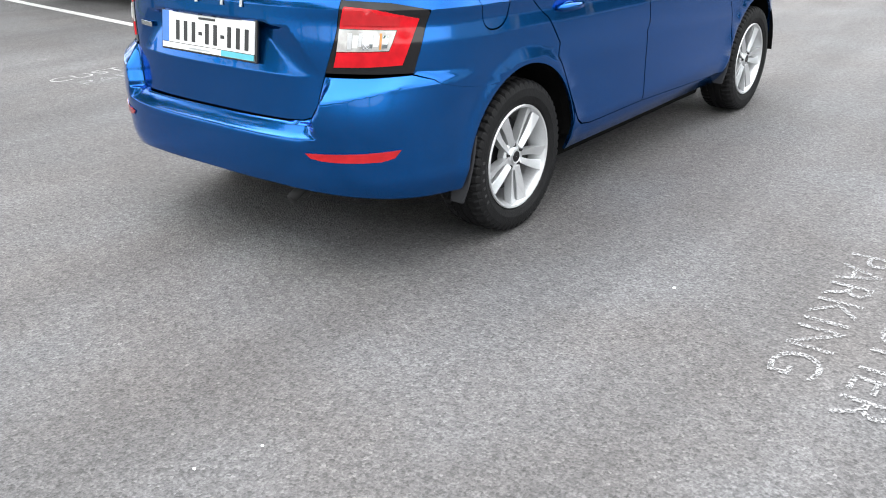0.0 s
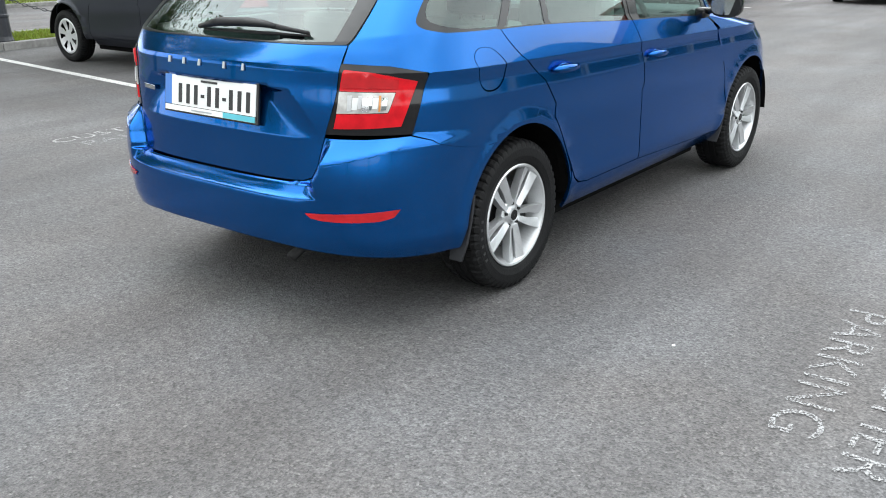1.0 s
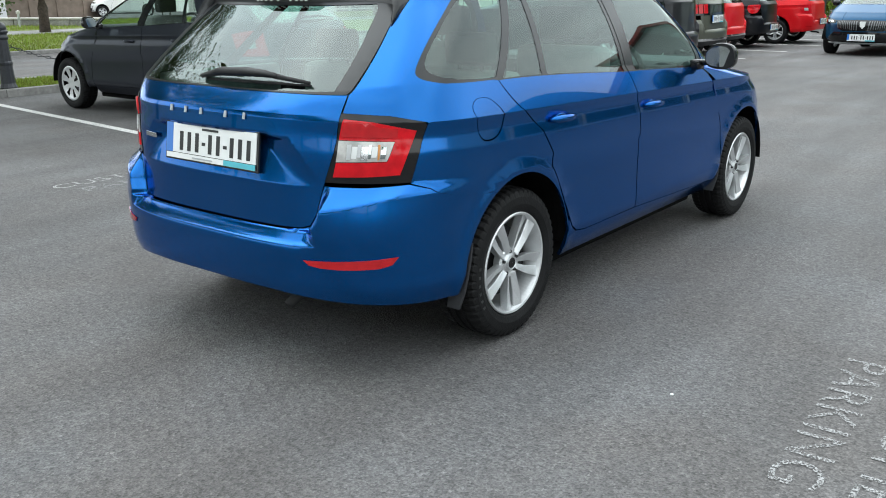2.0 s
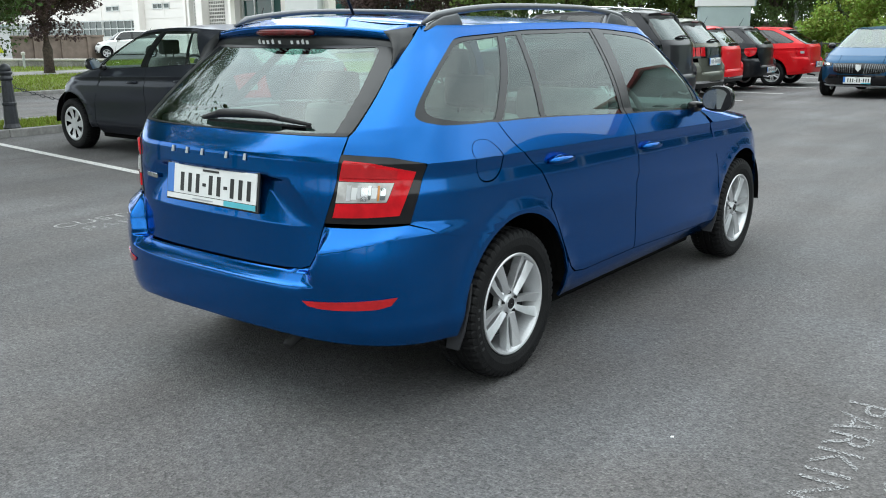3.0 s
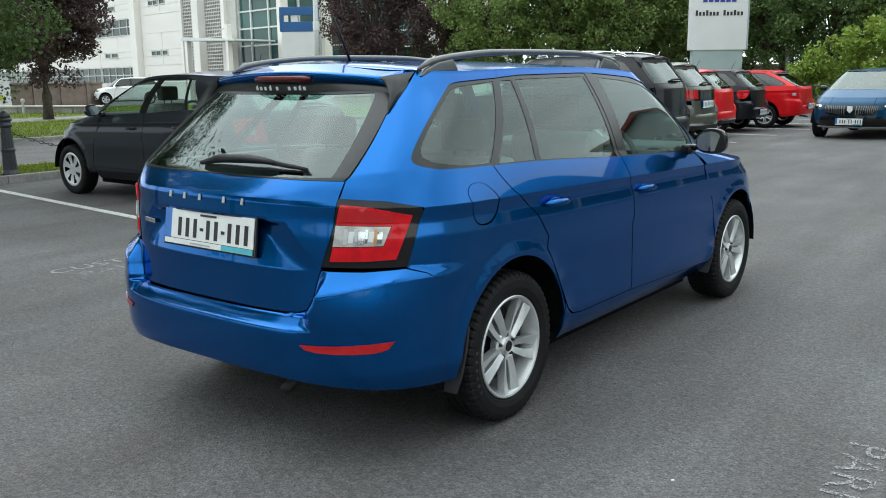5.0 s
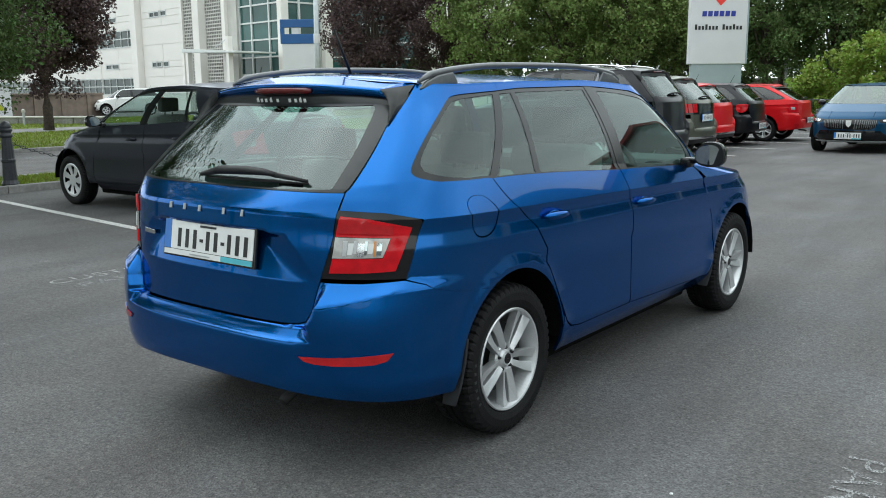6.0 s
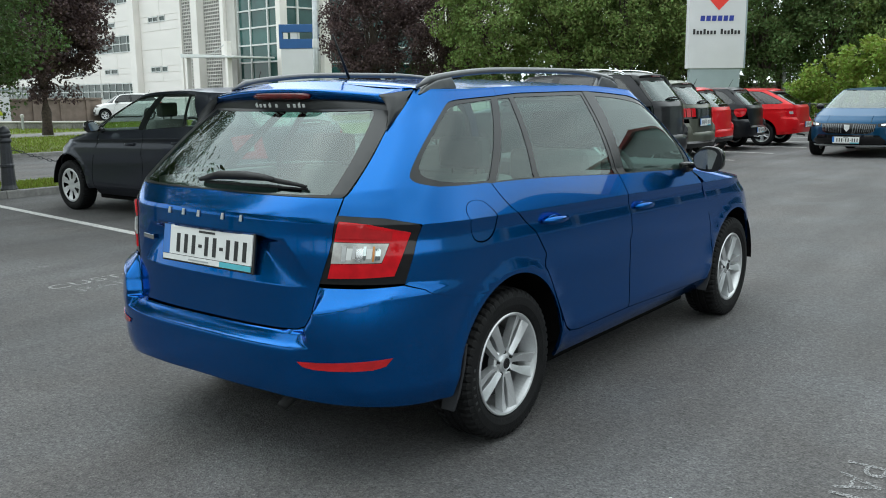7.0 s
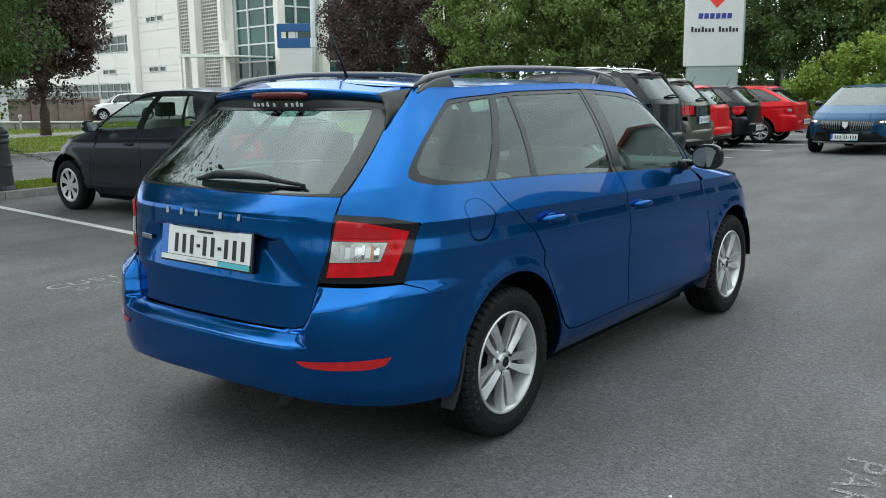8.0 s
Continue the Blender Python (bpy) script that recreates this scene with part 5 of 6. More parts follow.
def add_fin_front(car, sh, panel, on):
    """Slim headlamps, a black grille with slanting bright fins, a plain shield, a wide lower intake and a plate."""
    for sgn in (1, -1):
        f = (lambda lp: lp) if sgn > 0 else mirror
        lamp = panel("headlamp", [f([(2.20, 0.70), (2.30, 0.83), (2.64, 0.76), (2.62, 0.67), (2.40, 0.64)])], M["gloss_black"], 0.006, 0.02, "slim headlamp")
        for k in range(3):
            a = 2.30 + 0.10 * k
            panel("lamp_unit", [f([(a, 0.78 - 0.01 * k), (a + 0.075, 0.765 - 0.01 * k), (a + 0.075, 0.70), (a, 0.69)])], M["chrome"], 0.010, 0.004, "bright lamp unit", lamp)
        panel("running_light", [f([(2.16, 0.66), (2.22, 0.68), (2.20, 0.40), (2.15, 0.34)])], M["lens_clear"], 0.008, 0.006, "narrow running light", lamp)
        grille = panel("grille", [f([(2.65, 0.755), (3.0, 0.775), (3.0, 0.44), (2.78, 0.44), (2.68, 0.52)])], M["gloss_black"], 0.006, 0.02, "black grille half")
        for k in range(11):
            a = 2.675 + 0.027 * k
            top, low = 0.735, 0.53 - 0.006 * k
            panel("fin", [f([(a, top), (a + 0.011, top), (a + 0.016, low), (a + 0.010, low)])], M["rail"], 0.012, 0.004, "slanting grey fin", grille)
        panel("lower_intake", [f([(2.44, 0.20), (2.60, 0.40), (3.0, 0.415), (3.0, 0.10), (2.50, 0.10)])], M["gloss_black"], 0.006, 0.02, "black lower intake")
        panel("lip", [f([(2.30, 0.08), (3.0, 0.085), (3.0, 0.045), (2.30, 0.04)])], M["steel"], 0.012, 0.01, "pale front lip")
    p0 = on(3.0, 0.62, 0.015)
    part("shield", bm_prism([(-0.055, 0.07), (0.055, 0.07), (0.05, -0.02), (0.0, -0.075), (-0.05, -0.02)], 0.012, Matrix.Translation(p0), 0.003), M["plate"], car, "plain bright shield")
    add_plate(car, Matrix.Translation(on(3.0, 0.20, 0.03)) @ pose(0, 0, -0.03, 0, 0, 180), True)


def add_cabin(car, s, fine):
    """Seats, head restraints, dashboard, steering wheel and load cover behind the glass."""
    b = bm_box(-0.66 * s[0], 0.66 * s[0], -0.60 * s[1], 0.15 * s[1], 0.88 * s[2], 0.91 * s[2], 0.01)
    part("load_cover", b, M["trim_dark"], car, "dark load cover")
    b = bm_box(-0.62 * s[0], 0.62 * s[0], 0.22 * s[1], 0.36 * s[1], 0.74 * s[2], 1.04 * s[2], 0.05, 3)
    seat = part("rear_seat", b, M["trim_light"], car, "light grey rear bench backrest")
    for x in (-0.40, 0.0, 0.40):
        b = bm_box(x * s[0] - 0.12, x * s[0] + 0.12, 0.22 * s[1], 0.31 * s[1], 1.06 * s[2], 1.20 * s[2], 0.035, 3)
        bm_tube([(x * s[0] - 0.06, 0.265 * s[1], 1.0 * s[2]), (x * s[0] - 0.06, 0.265 * s[1], 1.08 * s[2])], 0.007, 8, b)
        bm_tube([(x * s[0] + 0.06, 0.265 * s[1], 1.0 * s[2]), (x * s[0] + 0.06, 0.265 * s[1], 1.08 * s[2])], 0.007, 8, b)
        part("head_restraint", b, M["trim_mid"], seat)
    for x in (-0.36, 0.36):
        b = bm_box(x * s[0] - 0.24, x * s[0] + 0.24, 1.02 * s[1], 1.20 * s[1], 0.50 * s[2], 1.10 * s[2], 0.06, 3)
        bm_box(x * s[0] - 0.24, x * s[0] + 0.24, 1.10 * s[1], 1.55 * s[1], 0.50 * s[2], 0.66 * s[2], 0.05, 3, b)
        st = part("front_seat", b, M["trim_light"], car, "light grey front seat")
        b = bm_box(x * s[0] - 0.12, x * s[0] + 0.12, 1.05 * s[1], 1.15 * s[1], 1.13 * s[2], 1.29 * s[2], 0.035, 3)
        bm_tube([(x * s[0] - 0.05, 1.10 * s[1], 1.06 * s[2]), (x * s[0] - 0.05, 1.10 * s[1], 1.15 * s[2])], 0.007, 8, b)
        bm_tube([(x * s[0] + 0.05, 1.10 * s[1], 1.06 * s[2]), (x * s[0] + 0.05, 1.10 * s[1], 1.15 * s[2])], 0.007, 8, b)
        part("head_restraint", b, M["trim_mid"], st)
    b = bm_box(-0.70 * s[0], 0.70 * s[0], 1.78 * s[1], 2.25 * s[1], 0.60 * s[2], 0.985 * s[2], 0.06, 3)
    part("dashboard", b, M["trim_dark"], car, "dark dashboard")
    ring = [(0.36 * s[0] + 0.185 * math.cos(a), 1.66 * s[1] - 0.06 * math.sin(a), 0.93 * s[2] + 0.17 * math.sin(a)) for a in np.linspace(0, 2 * math.pi, 33)]
    b = bm_tube(ring, 0.016, 8)
    bm_tube([(0.19 * s[0], 1.66 * s[1], 0.93 * s[2]), (0.36 * s[0], 1.69 * s[1], 0.93 * s[2]), (0.53 * s[0], 1.66 * s[1], 0.93 * s[2])], [0.016, 0.05, 0.016], 8, b, 0.6)
    part("steering_wheel", b, M["trim_dark"], car, "dark steering wheel", True)
    for sx in (1, -1):
        b = bm_box(sx * 0.74 * s[0] - 0.02, sx * 0.74 * s[0] + 0.02, 0.47 * s[1], 1.8 * s[1], 0.5 * s[2], 0.95 * s[2], 0.015)
        part("door_trim", b, M["trim_light"], car, "light grey inner door trim")
        b = bm_box(sx * 0.66 * s[0] - 0.03, sx * 0.66 * s[0] + 0.03, -0.55 * s[1], 0.1 * s[1], 0.76 * s[2], 1.04 * s[2], 0.015)
        part("load_side_trim", b, M["trim_light"], car, "light grey load bay trim")
    b = bm_box(-0.50 * s[0], 0.50 * s[0], -0.25 * s[1], 1.40 * s[1], 1.352 * s[2], 1.362 * s[2], 0.004)
    part("headlining", b, M["trim_light"], car, "pale headlining")


estate_shape = Shape(scoop=0.032)
estate = build_car("estate_car", pose(0, 0, 0), M["blue"], "glossy metallic blue five-door estate car on silver alloy wheels", "", estate_shape)


# ---- ground ----
def ground_sheet():
    n = [-400, -120, -40, -15, -6, 0, 6, 15, 40, 120, 400]
    vs = [(x, y, 0) for x in n for y in n]
    k = len(n)
    return mesh_of("ground", vs, [(i * k + j, (i + 1) * k + j, (i + 1) * k + j + 1, i * k + j + 1) for i in range(k - 1) for j in range(k - 1)], M["asphalt"])


tagged(put("ground", ground_sheet()), "grey weathered asphalt of a car park", "ground", kind="structure")


def slab(name, x0, x1, y0, y1, z0, z1, mat, label, category, bevel=0.02):
    bm = bm_box(x0, x1, y0, y1, z0, z1, bevel)
    return tagged(part(name, bm, mat), label, category, kind="structure")


# verge, road and far lawn run along the car park's edge
for k in range(36):
    y = -18 + 1.5 * k
    tagged(part("kerb_stone", bm_box(-9.68, -9.54, y + 0.004, y + 1.496, -0.05, 0.10 + 0.006 * random.random(), 0.012), M["concrete"]), "weathered concrete kerb stone at the verge", "kerb", "kerb stones along the verge")
slab("verge", -11.05, -9.68, -18, 36, -0.05, 0.085, M["grass"], "narrow grass verge beside the car park", "grass")
slab("road_kerb", -11.22, -11.05, -60, 60, -0.05, 0.10, M["concrete"], "concrete road kerb", "kerb")
slab("road", -17.6, -11.22, -60, 120, -0.05, 0.012, M["road"], "pale asphalt road beyond the verge", "road", 0.002)
slab("far_kerb", -17.78, -17.6, -60, 60, -0.05, 0.10, M["concrete"], "concrete kerb on the far side of the road", "kerb")
slab("lawn", -26.2, -17.78, -60, 60, -0.05, 0.085, M["grass"], "lawn beyond the road", "grass")
slab("footpath", -29.0, -26.2, -60, 60, -0.05, 0.09, M["concrete"], "pale footpath across the lawn", "path")
slab("far_lawn", -38.0, -29.0, -60, 60, -0.05, 0.10, M["grass"], "far lawn with a tree", "grass")
slab("end_bed", -9.54, 14, 27.2, 46, -0.05, 0.10, M["grass"], "planted bed at the end of the car park", "grass")
slab("bed_kerb", -9.54, 14, 27.05, 27.2, -0.05, 0.11, M["concrete"], "concrete kerb at the planted bed", "kerb")


def blades(name, x0, x1, y0, y1, z, count, high, seed):
    r = np.random.RandomState(seed)
    vs, fs = [], []
    for i in range(count):
        x, y, a, h = r.uniform(x0, x1), r.uniform(y0, y1), r.uniform(0, 6.283), high * r.uniform(0.5, 1.2)
        w, lx, ly = 0.006 + 0.006 * high / 0.06, r.normal(0, h * 0.4), r.normal(0, h * 0.4)
        c, s_ = math.cos(a) * w, math.sin(a) * w
        vs += [(x - c, y - s_, z - 0.005), (x + c, y + s_, z - 0.005), (x + lx, y + ly, z + h)]
        fs.append((3 * i, 3 * i + 1, 3 * i + 2))
    return tagged(put(name, mesh_of(name, vs, fs, M["blade"])), "short bright green grass blades on the verge", "grass", kind="stuff")


blades("grass_blades", -11.0, -9.72, 0.5, 10, 0.085, 16000, 0.05, 3)
blades("grass_blades", -26.0, -17.8, 3.0, 18, 0.085, 22000, 0.07, 4)
blades("grass_blades", -38.0, -29.0, 8, 26, 0.10, 14000, 0.09, 5)

# ---- road paint ----
def bay_line(x0, y0, x1, y1, width=0.10):
    d = Vector((x1 - x0, y1 - y0, 0))
    n = Vector((-d.y, d.x, 0)).normalized() * width / 2
    a, b = Vector((x0, y0, 0.004)), Vector((x1, y1, 0.004))
    ob = put("bay_line", mesh_of("bay_line", [a - n, b - n, b + n, a + n], [(0, 1, 2, 3)], M["linepaint"]))
    return tagged(ob, "worn white parking bay line on the asphalt", "road marking", "bay lines", "structure")


bay_line(-9.5, 2.58, -4.2, 2.12)
for k in range(7):
    y = 10.05 + 2.42 * k
    bay_line(-9.4, y, -3.6 + 0.05 * k, y - 0.1)
for x in (4.6, 7.0, 9.4):
    bay_line(x, 18.2, x, 23)


def stencil(words, x, y, turn, width, paint_name="roadpaint"):
    me = text_mesh("painted_word", words, 0.215, M[paint_name], 1.03, thin=0.001)
    ob = put("painted_word", me)
    w = max(v.co.x for v in me.vertices) - min(v.co.x for v in me.vertices)
    ob.matrix_basis = pose(x, y, 0.004, 0, 0, turn) @ Matrix.Diagonal((width / w, 1, 1, 1))
    return tagged(ob, "worn white stencilled word on the asphalt", "road marking", "stencilled words", "structure")


stencil("PARKING", 1.998, 0.040, -88.4, 1.045)
stencil("CUSTOMER", 2.232, 0.035, -90, 1.28)
stencil("CUSTOMER", -3.375, 0.96, 90, 1.26, "roadpaint_fresh")
stencil("PARKING", -3.13, 0.96, 90, 1.06)

# loose bright chips on the asphalt
for x, y, r in ((1.574, -0.138, 0.007), (1.067, -1.808, 0.005), (1.128, -1.641, 0.005)):
    b = bmesh.new()
    bmesh.ops.create_icosphere(b, subdivisions=1, radius=r)
    for v in b.verts:
        v.co *= random.uniform(0.7, 1.2)
    bmesh.ops.transform(b, verts=b.verts, matrix=Matrix.Translation((x, y, r * 0.5)) @ Matrix.Diagonal((1.2, 0.9, 0.6, 1)))
    tagged(part("stone_chip", b, M["plate"]), "small loose white stone chip on the asphalt", "stone", "loose stone chips")


# ---- bollards with a chain ----
def bollard(x, y):
    b = thing("bollard", pose(x, y, 0.085) @ Matrix.Diagonal((1, 1, 1.03, 1)), "black cast iron bollard with a domed cap on the verge", "bollard", "bollards on the verge")
    part("post", bm_revolve([(0.001, 0), (0.115, 0), (0.118, 0.03), (0.105, 0.06), (0.098, 0.08), (0.088, 0.32), (0.096, 0.335), (0.096, 0.36), (0.086, 0.375), (0.070, 0.66), (0.001, 0.66)], 12), M["iron"], b, "tapered fluted post")
    part("collar", bm_revolve([(0.070, 0.655), (0.088, 0.67), (0.088, 0.70), (0.074, 0.715), (0.074, 0.735), (0.090, 0.75), (0.090, 0.775), (0.070, 0.79)], 20), M["iron"], b, "ringed collar", True)
    part("cap", bm_revolve([(0.072, 0.785), (0.080, 0.80), (0.072, 0.84), (0.045, 0.875), (0.001, 0.888)], 20), M["iron"], b, "domed cap", True)
    return b


BOLLARD_Y = (-3.2, -0.05, 3.15, 6.4, 9.55, 12.7, 15.85, 19.0)
for y in BOLLARD_Y:
    bollard(-9.77, y)
for y0, y1 in zip(BOLLARD_Y, BOLLARD_Y[1:]):
    b = None
    n = 46
    for k in range(n):
        t = (k + 0.5) / n
        z = 0.085 + 0.60 - 0.34 * (1 - (2 * t - 1)**2)
        sl = math.degrees(math.atan2(0.34 * 4 * (2 * t - 1), y1 - y0))
        ring = [(0.0, 0.042 * math.cos(a), 0.018 * math.sin(a)) for a in np.linspace(0, 2 * math.pi, 9)]
        m = Matrix.Translation((-9.80, y0 + 0.07 + (y1 - y0 - 0.14) * t, z)) @ pose(0, 0, 0, sl, 0, 0) @ pose(0, 0, 0, 0, 90 if k % 2 else 0, 0)
        b = bm_tube([m @ Vector(p) for p in ring], 0.006, 5, b)
    tagged(part("chain", b, M["iron"]), "black iron chain slung between two bollards", "chain", "bollard chains")


# ---- trees, hedges ----
def leaf_cloud(centres, per, size, seed, flat=0.6):
    """Many small bent leaves scattered in clumps."""
    r = np.random.RandomState(seed)
    c = np.repeat(np.array(centres), per, axis=0)
    n = len(c)

    def unit(a):
        return a / (np.linalg.norm(a, axis=1, keepdims=True) + 1e-9)

    d = unit(r.normal(0, 1, (n, 3))) * (c[:, 3] * r.uniform(0.25, 1.0, n)**0.5)[:, None]
    p = c[:, :3] + d * np.array((1, 1, flat))
    a = unit(r.normal(0, 1, (n, 3)))
    b = unit(np.cross(a, r.normal(0, 1, (n, 3))))
    k = np.cross(a, b)
    s_ = (size * r.uniform(0.6, 1.35, n))[:, None]
    vs = np.stack([p - a * s_ * 0.6, p + b * s_ * 0.38 + k * s_ * 0.08, p + a * s_ * 0.6, p - b * s_ * 0.38 + k * s_ * 0.08], 1).reshape(-1, 3)
    return vs, np.arange(4 * n).reshape(-1, 4)


def tree(name, x, y, height, crown, trunk_h, mat, label, seed, leaf=0.16, clumps=90, per=75, trunk_r=0.16, squash=0.8, group=""):
    r = np.random.RandomState(seed)
    t = thing(name, pose(x, y, 0.08), label, "tree", group)
    bm = bm_tube([(0, 0, -0.1), (0.02, 0.01, trunk_h * 0.5), (0.05, -0.03, trunk_h), (0.02, 0.05, height * 0.55), (0, 0, height * 0.8)], [trunk_r * 1.25, trunk_r, trunk_r * 0.85, trunk_r * 0.5, trunk_r * 0.15], 12)
    cz = (trunk_h + height) / 2
    hz = (height - trunk_h) / 2
    cent = []
    for i in range(clumps):
        d = r.normal(0, 1, 3)
        d /= np.linalg.norm(d)
        q = r.uniform(0.35, 1.0)**0.6 * r.uniform(0.86, 1.12)
        c = (d[0] * crown * q, d[1] * crown * q, cz + d[2] * hz * q)
        taper = 1.0 - 0.25 * max(0, (c[2] - cz) / hz)
        cent.append((c[0] * taper, c[1] * taper, max(c[2], trunk_h * 0.75), crown * r.uniform(0.13, 0.26)))
    for c in cent[::max(1, clumps // 16)]:
        z0 = trunk_h * r.uniform(0.85, 1.1) + r.uniform(0, 0.25) * hz
        bm_tube([(0, 0, z0), (c[0] * 0.45, c[1] * 0.45, z0 + (c[2] - z0) * 0.6), (c[0] * 0.95, c[1] * 0.95, c[2])], [trunk_r * 0.45, trunk_r * 0.25, trunk_r * 0.06], 7, bm)
    part("trunk", bm, M["bark"], t, "brown trunk with spreading limbs", True)
    vs, fs = leaf_cloud(cent, per, leaf, seed + 1, squash)
    put("crown", mesh_of("crown", vs, fs, mat), None, t, "crown of many small leaves")
    return t


tree("purple_tree", -27.3, 13.1, 7.6, 2.4, 1.6, M["leaf_purple"], "dark purple-leaved tree on the lawn", 11, 0.10, 320, 190, 0.17)
tree("green_tree", -19.3, 6.7, 9.0, 2.7, 0.9, M["leaf_dark"], "green-leaved tree with low boughs beside the purple one", 12, 0.075, 300, 220, 0.18)
tree("green_tree", -10.4, 2.35, 9.6, 2.9, 1.7, M["leaf_dark"], "green-leaved tree on the verge with low overhanging boughs", 14, 0.055, 320, 300, 0.15)
tree("green_tree", -23.0, -2.5, 13.0, 4.2, 2.6, M["leaf_green"], "tall green-leaved tree beyond the road", 13, 0.16, 200, 110, 0.22)
tree("purple_tree", -30.6, 33.8, 8.2, 2.7, 1.7, M["leaf_purple"], "dark purple-leaved tree before the offices", 21, 0.115, 210, 160, 0.2, group="purple trees")
tree("purple_tree", -27.2, 36.4, 8.6, 2.9, 1.6, M["leaf_purple"], "dark purple-leaved tree before the offices", 22, 0.115, 210, 160, 0.2, group="purple trees")
for k, (x, y, h, c, b, mt) in enumerate(((-23.0, 34.6, 8.8, 2.9, 1.9, "leaf_green"), (-19.9, 36.4, 9.2, 2.9, 1.9, "leaf_green"), (-16.9, 37.0, 9.0, 2.9, 1.7, "leaf_green"), (-14.4, 39.0, 9.6, 2.9, 1.6, "leaf_green"), (-21.5, 41.5, 10.5, 3.4, 1.5, "leaf_deep"), (-17.0, 43.5, 10.5, 3.4, 1.4, "leaf_deep"), (-11.2, 40.2, 10.0, 2.9, 1.5, "leaf_deep"), (-8.3, 41.0, 10.2, 2.9, 1.4, "leaf_deep"), (-5.4, 41.4, 10.5, 3.1, 1.6, "leaf_green"), (-12.5, 47, 11, 3.6, 1.2, "leaf_deep"), (-7.0, 47.5, 11, 3.8, 1.2, "leaf_deep"), (-1.0, 43.0, 10.0, 3.6, 1.6, "leaf_green"))):
    tree("green_tree", x, y, h, c, b, M[mt], "leafy green tree at the end of the car park", 31 + k, 0.125, 200, 140, 0.17, group="green trees")
tree("green_tree", -10.8, -3.7, 11.0, 3.6, 2.2, M["leaf_deep"], "leafy green tree on the verge beside the bays", 61, 0.085, 240, 230, 0.2, group="trees along the verge")
# unseen trees, added to darken what the tail's paint and glass mirror
for k, (x, y, h, c) in enumerate(((-11.4, -11.5, 12.5, 4.4), (-6.0, -24.0, 11, 4.6), (2.5, -23.0, 9, 4.4), (9.0, -21.0, 9.5, 4.4), (15.5, -17.0, 10, 4.4), (-12.5, -19.5, 10.5, 4.4), (19.5, -9.5, 10, 4.4), (-1.8, -25.5, 10, 4.2), (-20.0, -1.0, 12.5, 3.6))):
    tree("green_tree", x, y, h, c, 2.2, M["leaf_deep"], "unseen leafy tree added round the car park to darken reflections", 62 + k, 0.22, 130, 80, 0.2, group="trees along the verge")


def hedge(name, x0, x1, y0, y1, high, mat, label, seed, count, leaf=0.10, per=60, shape_fn=None, stuff=False):
    r = np.random.RandomState(seed)
    cent = []
    for _ in range(count):
        x, y = r.uniform(x0, x1), r.uniform(y0, y1)
        h = high if shape_fn is None else shape_fn(x, y)
        cent.append((x, y, r.uniform(0.15, 1.0)**0.7 * h, r.uniform(0.18, 0.40) * min(1.0, high)))
    vs, fs = leaf_cloud(cent, per, leaf, seed + 1, 0.8)
    h = thing(name, pose(0, 0, 0.02), label, "hedge")
    put("leaves", mesh_of("leaves", vs, fs, mat), None, h, "dense small leaves")
    b = None
    for k in range(12):
        x, y = r.uniform(x0, x1), r.uniform(y0, y1)
        b = bm_tube([(x, y, -0.05), (x + 0.05, y, high * 0.35), (x + r.normal(0, 0.15), y + r.normal(0, 0.1), high * 0.7)], [0.03, 0.02, 0.008], 6, b)
    part("stems", b, M["bark"], h, "woody stems")
    return h


hedge("hedge", -6.4, 5.5, 27.6, 30.6, 2.4, M["leaf_hedge"], "bright green bushy hedge at the end of the bays", 71, 480, 0.12, 90, lambda x, y: min(3.0, 1.35 + max(0.0, x + 6.9) * 0.62))
hedge("shrub", -4.6, 3.8, 30.2, 32.0, 2.8, M["leaf_yellow"], "yellow-green shrub behind the hedge", 73, 130, 0.13, 80, lambda x, y: 2.9 + 0.25 * math.sin(x * 2.6))
hedge("hedge", -40.0, -14.0, 46.0, 48.0, 3.6, M["leaf_dark"], "dark green hedge behind the trees", 75, 420, 0.16, 80)


# ---- other parked cars ----
hatch_shape = Shape((1.0, 1.04, 1.02), roof_rear=-0.40, nose=3.12, roof_front=1.42, arc=0.055)
build_car("hatchback", pose(-5.06, 3.72, 0, 0, 0, 90), M["dark_grey"], "dark grey hatchback with silver wheel covers in a bay", "", hatch_shape, True, cover=True, rims=0.205, lamp_style="block", plate_z=0.45, rails=False, badge=False, flaps=False, glass_mat=M["glass_hatch"], quarter_pane=False)
suv = Shape((1.06, 1.05, 1.19), roof_rear=-0.56, nose=3.25, roof_front=1.70)
suv2 = Shape((1.05, 1.03, 1.11), roof_rear=-0.50, nose=3.25, roof_front=1.70)
small = Shape((0.99, 0.94, 1.02), roof_rear=-0.46, nose=3.15, roof_front=1.75)
mid = Shape((1.0, 1.0, 1.0), roof_rear=-0.22, nose=3.15, roof_front=1.75)
row = "cars parked in the row"
build_car("suv", pose(-4.1, 11.1, 0, 0, 0, 90), M["black"], "black sport utility car with roof rails in the row", row, suv, False, rail="chrome", lamp_style="none", plate_rear=False, badge=False, flaps=False, glass_mat=M["glass_dark"], front=False)
build_car("suv", pose(-4.5, 13.5, 0, 0, 0, 90), M["green_grey"], "dark bronze grey sport utility car with claw lamps", row, suv2, False, lamp_style="claw", plate_z=0.70, strip=True, badge=False, flaps=False, glass_mat=M["glass_dark"], front=False, rails=False)
build_car("hatchback", pose(-4.9, 15.9, 0, 0, 0, 90), M["red"], "red hatchback mostly hidden in the row", row, small, False, lamp_style="block", plate_rear=False, strip=True, badge=False, flaps=False, glass_mat=M["glass_dark"], front=False, rails=False)
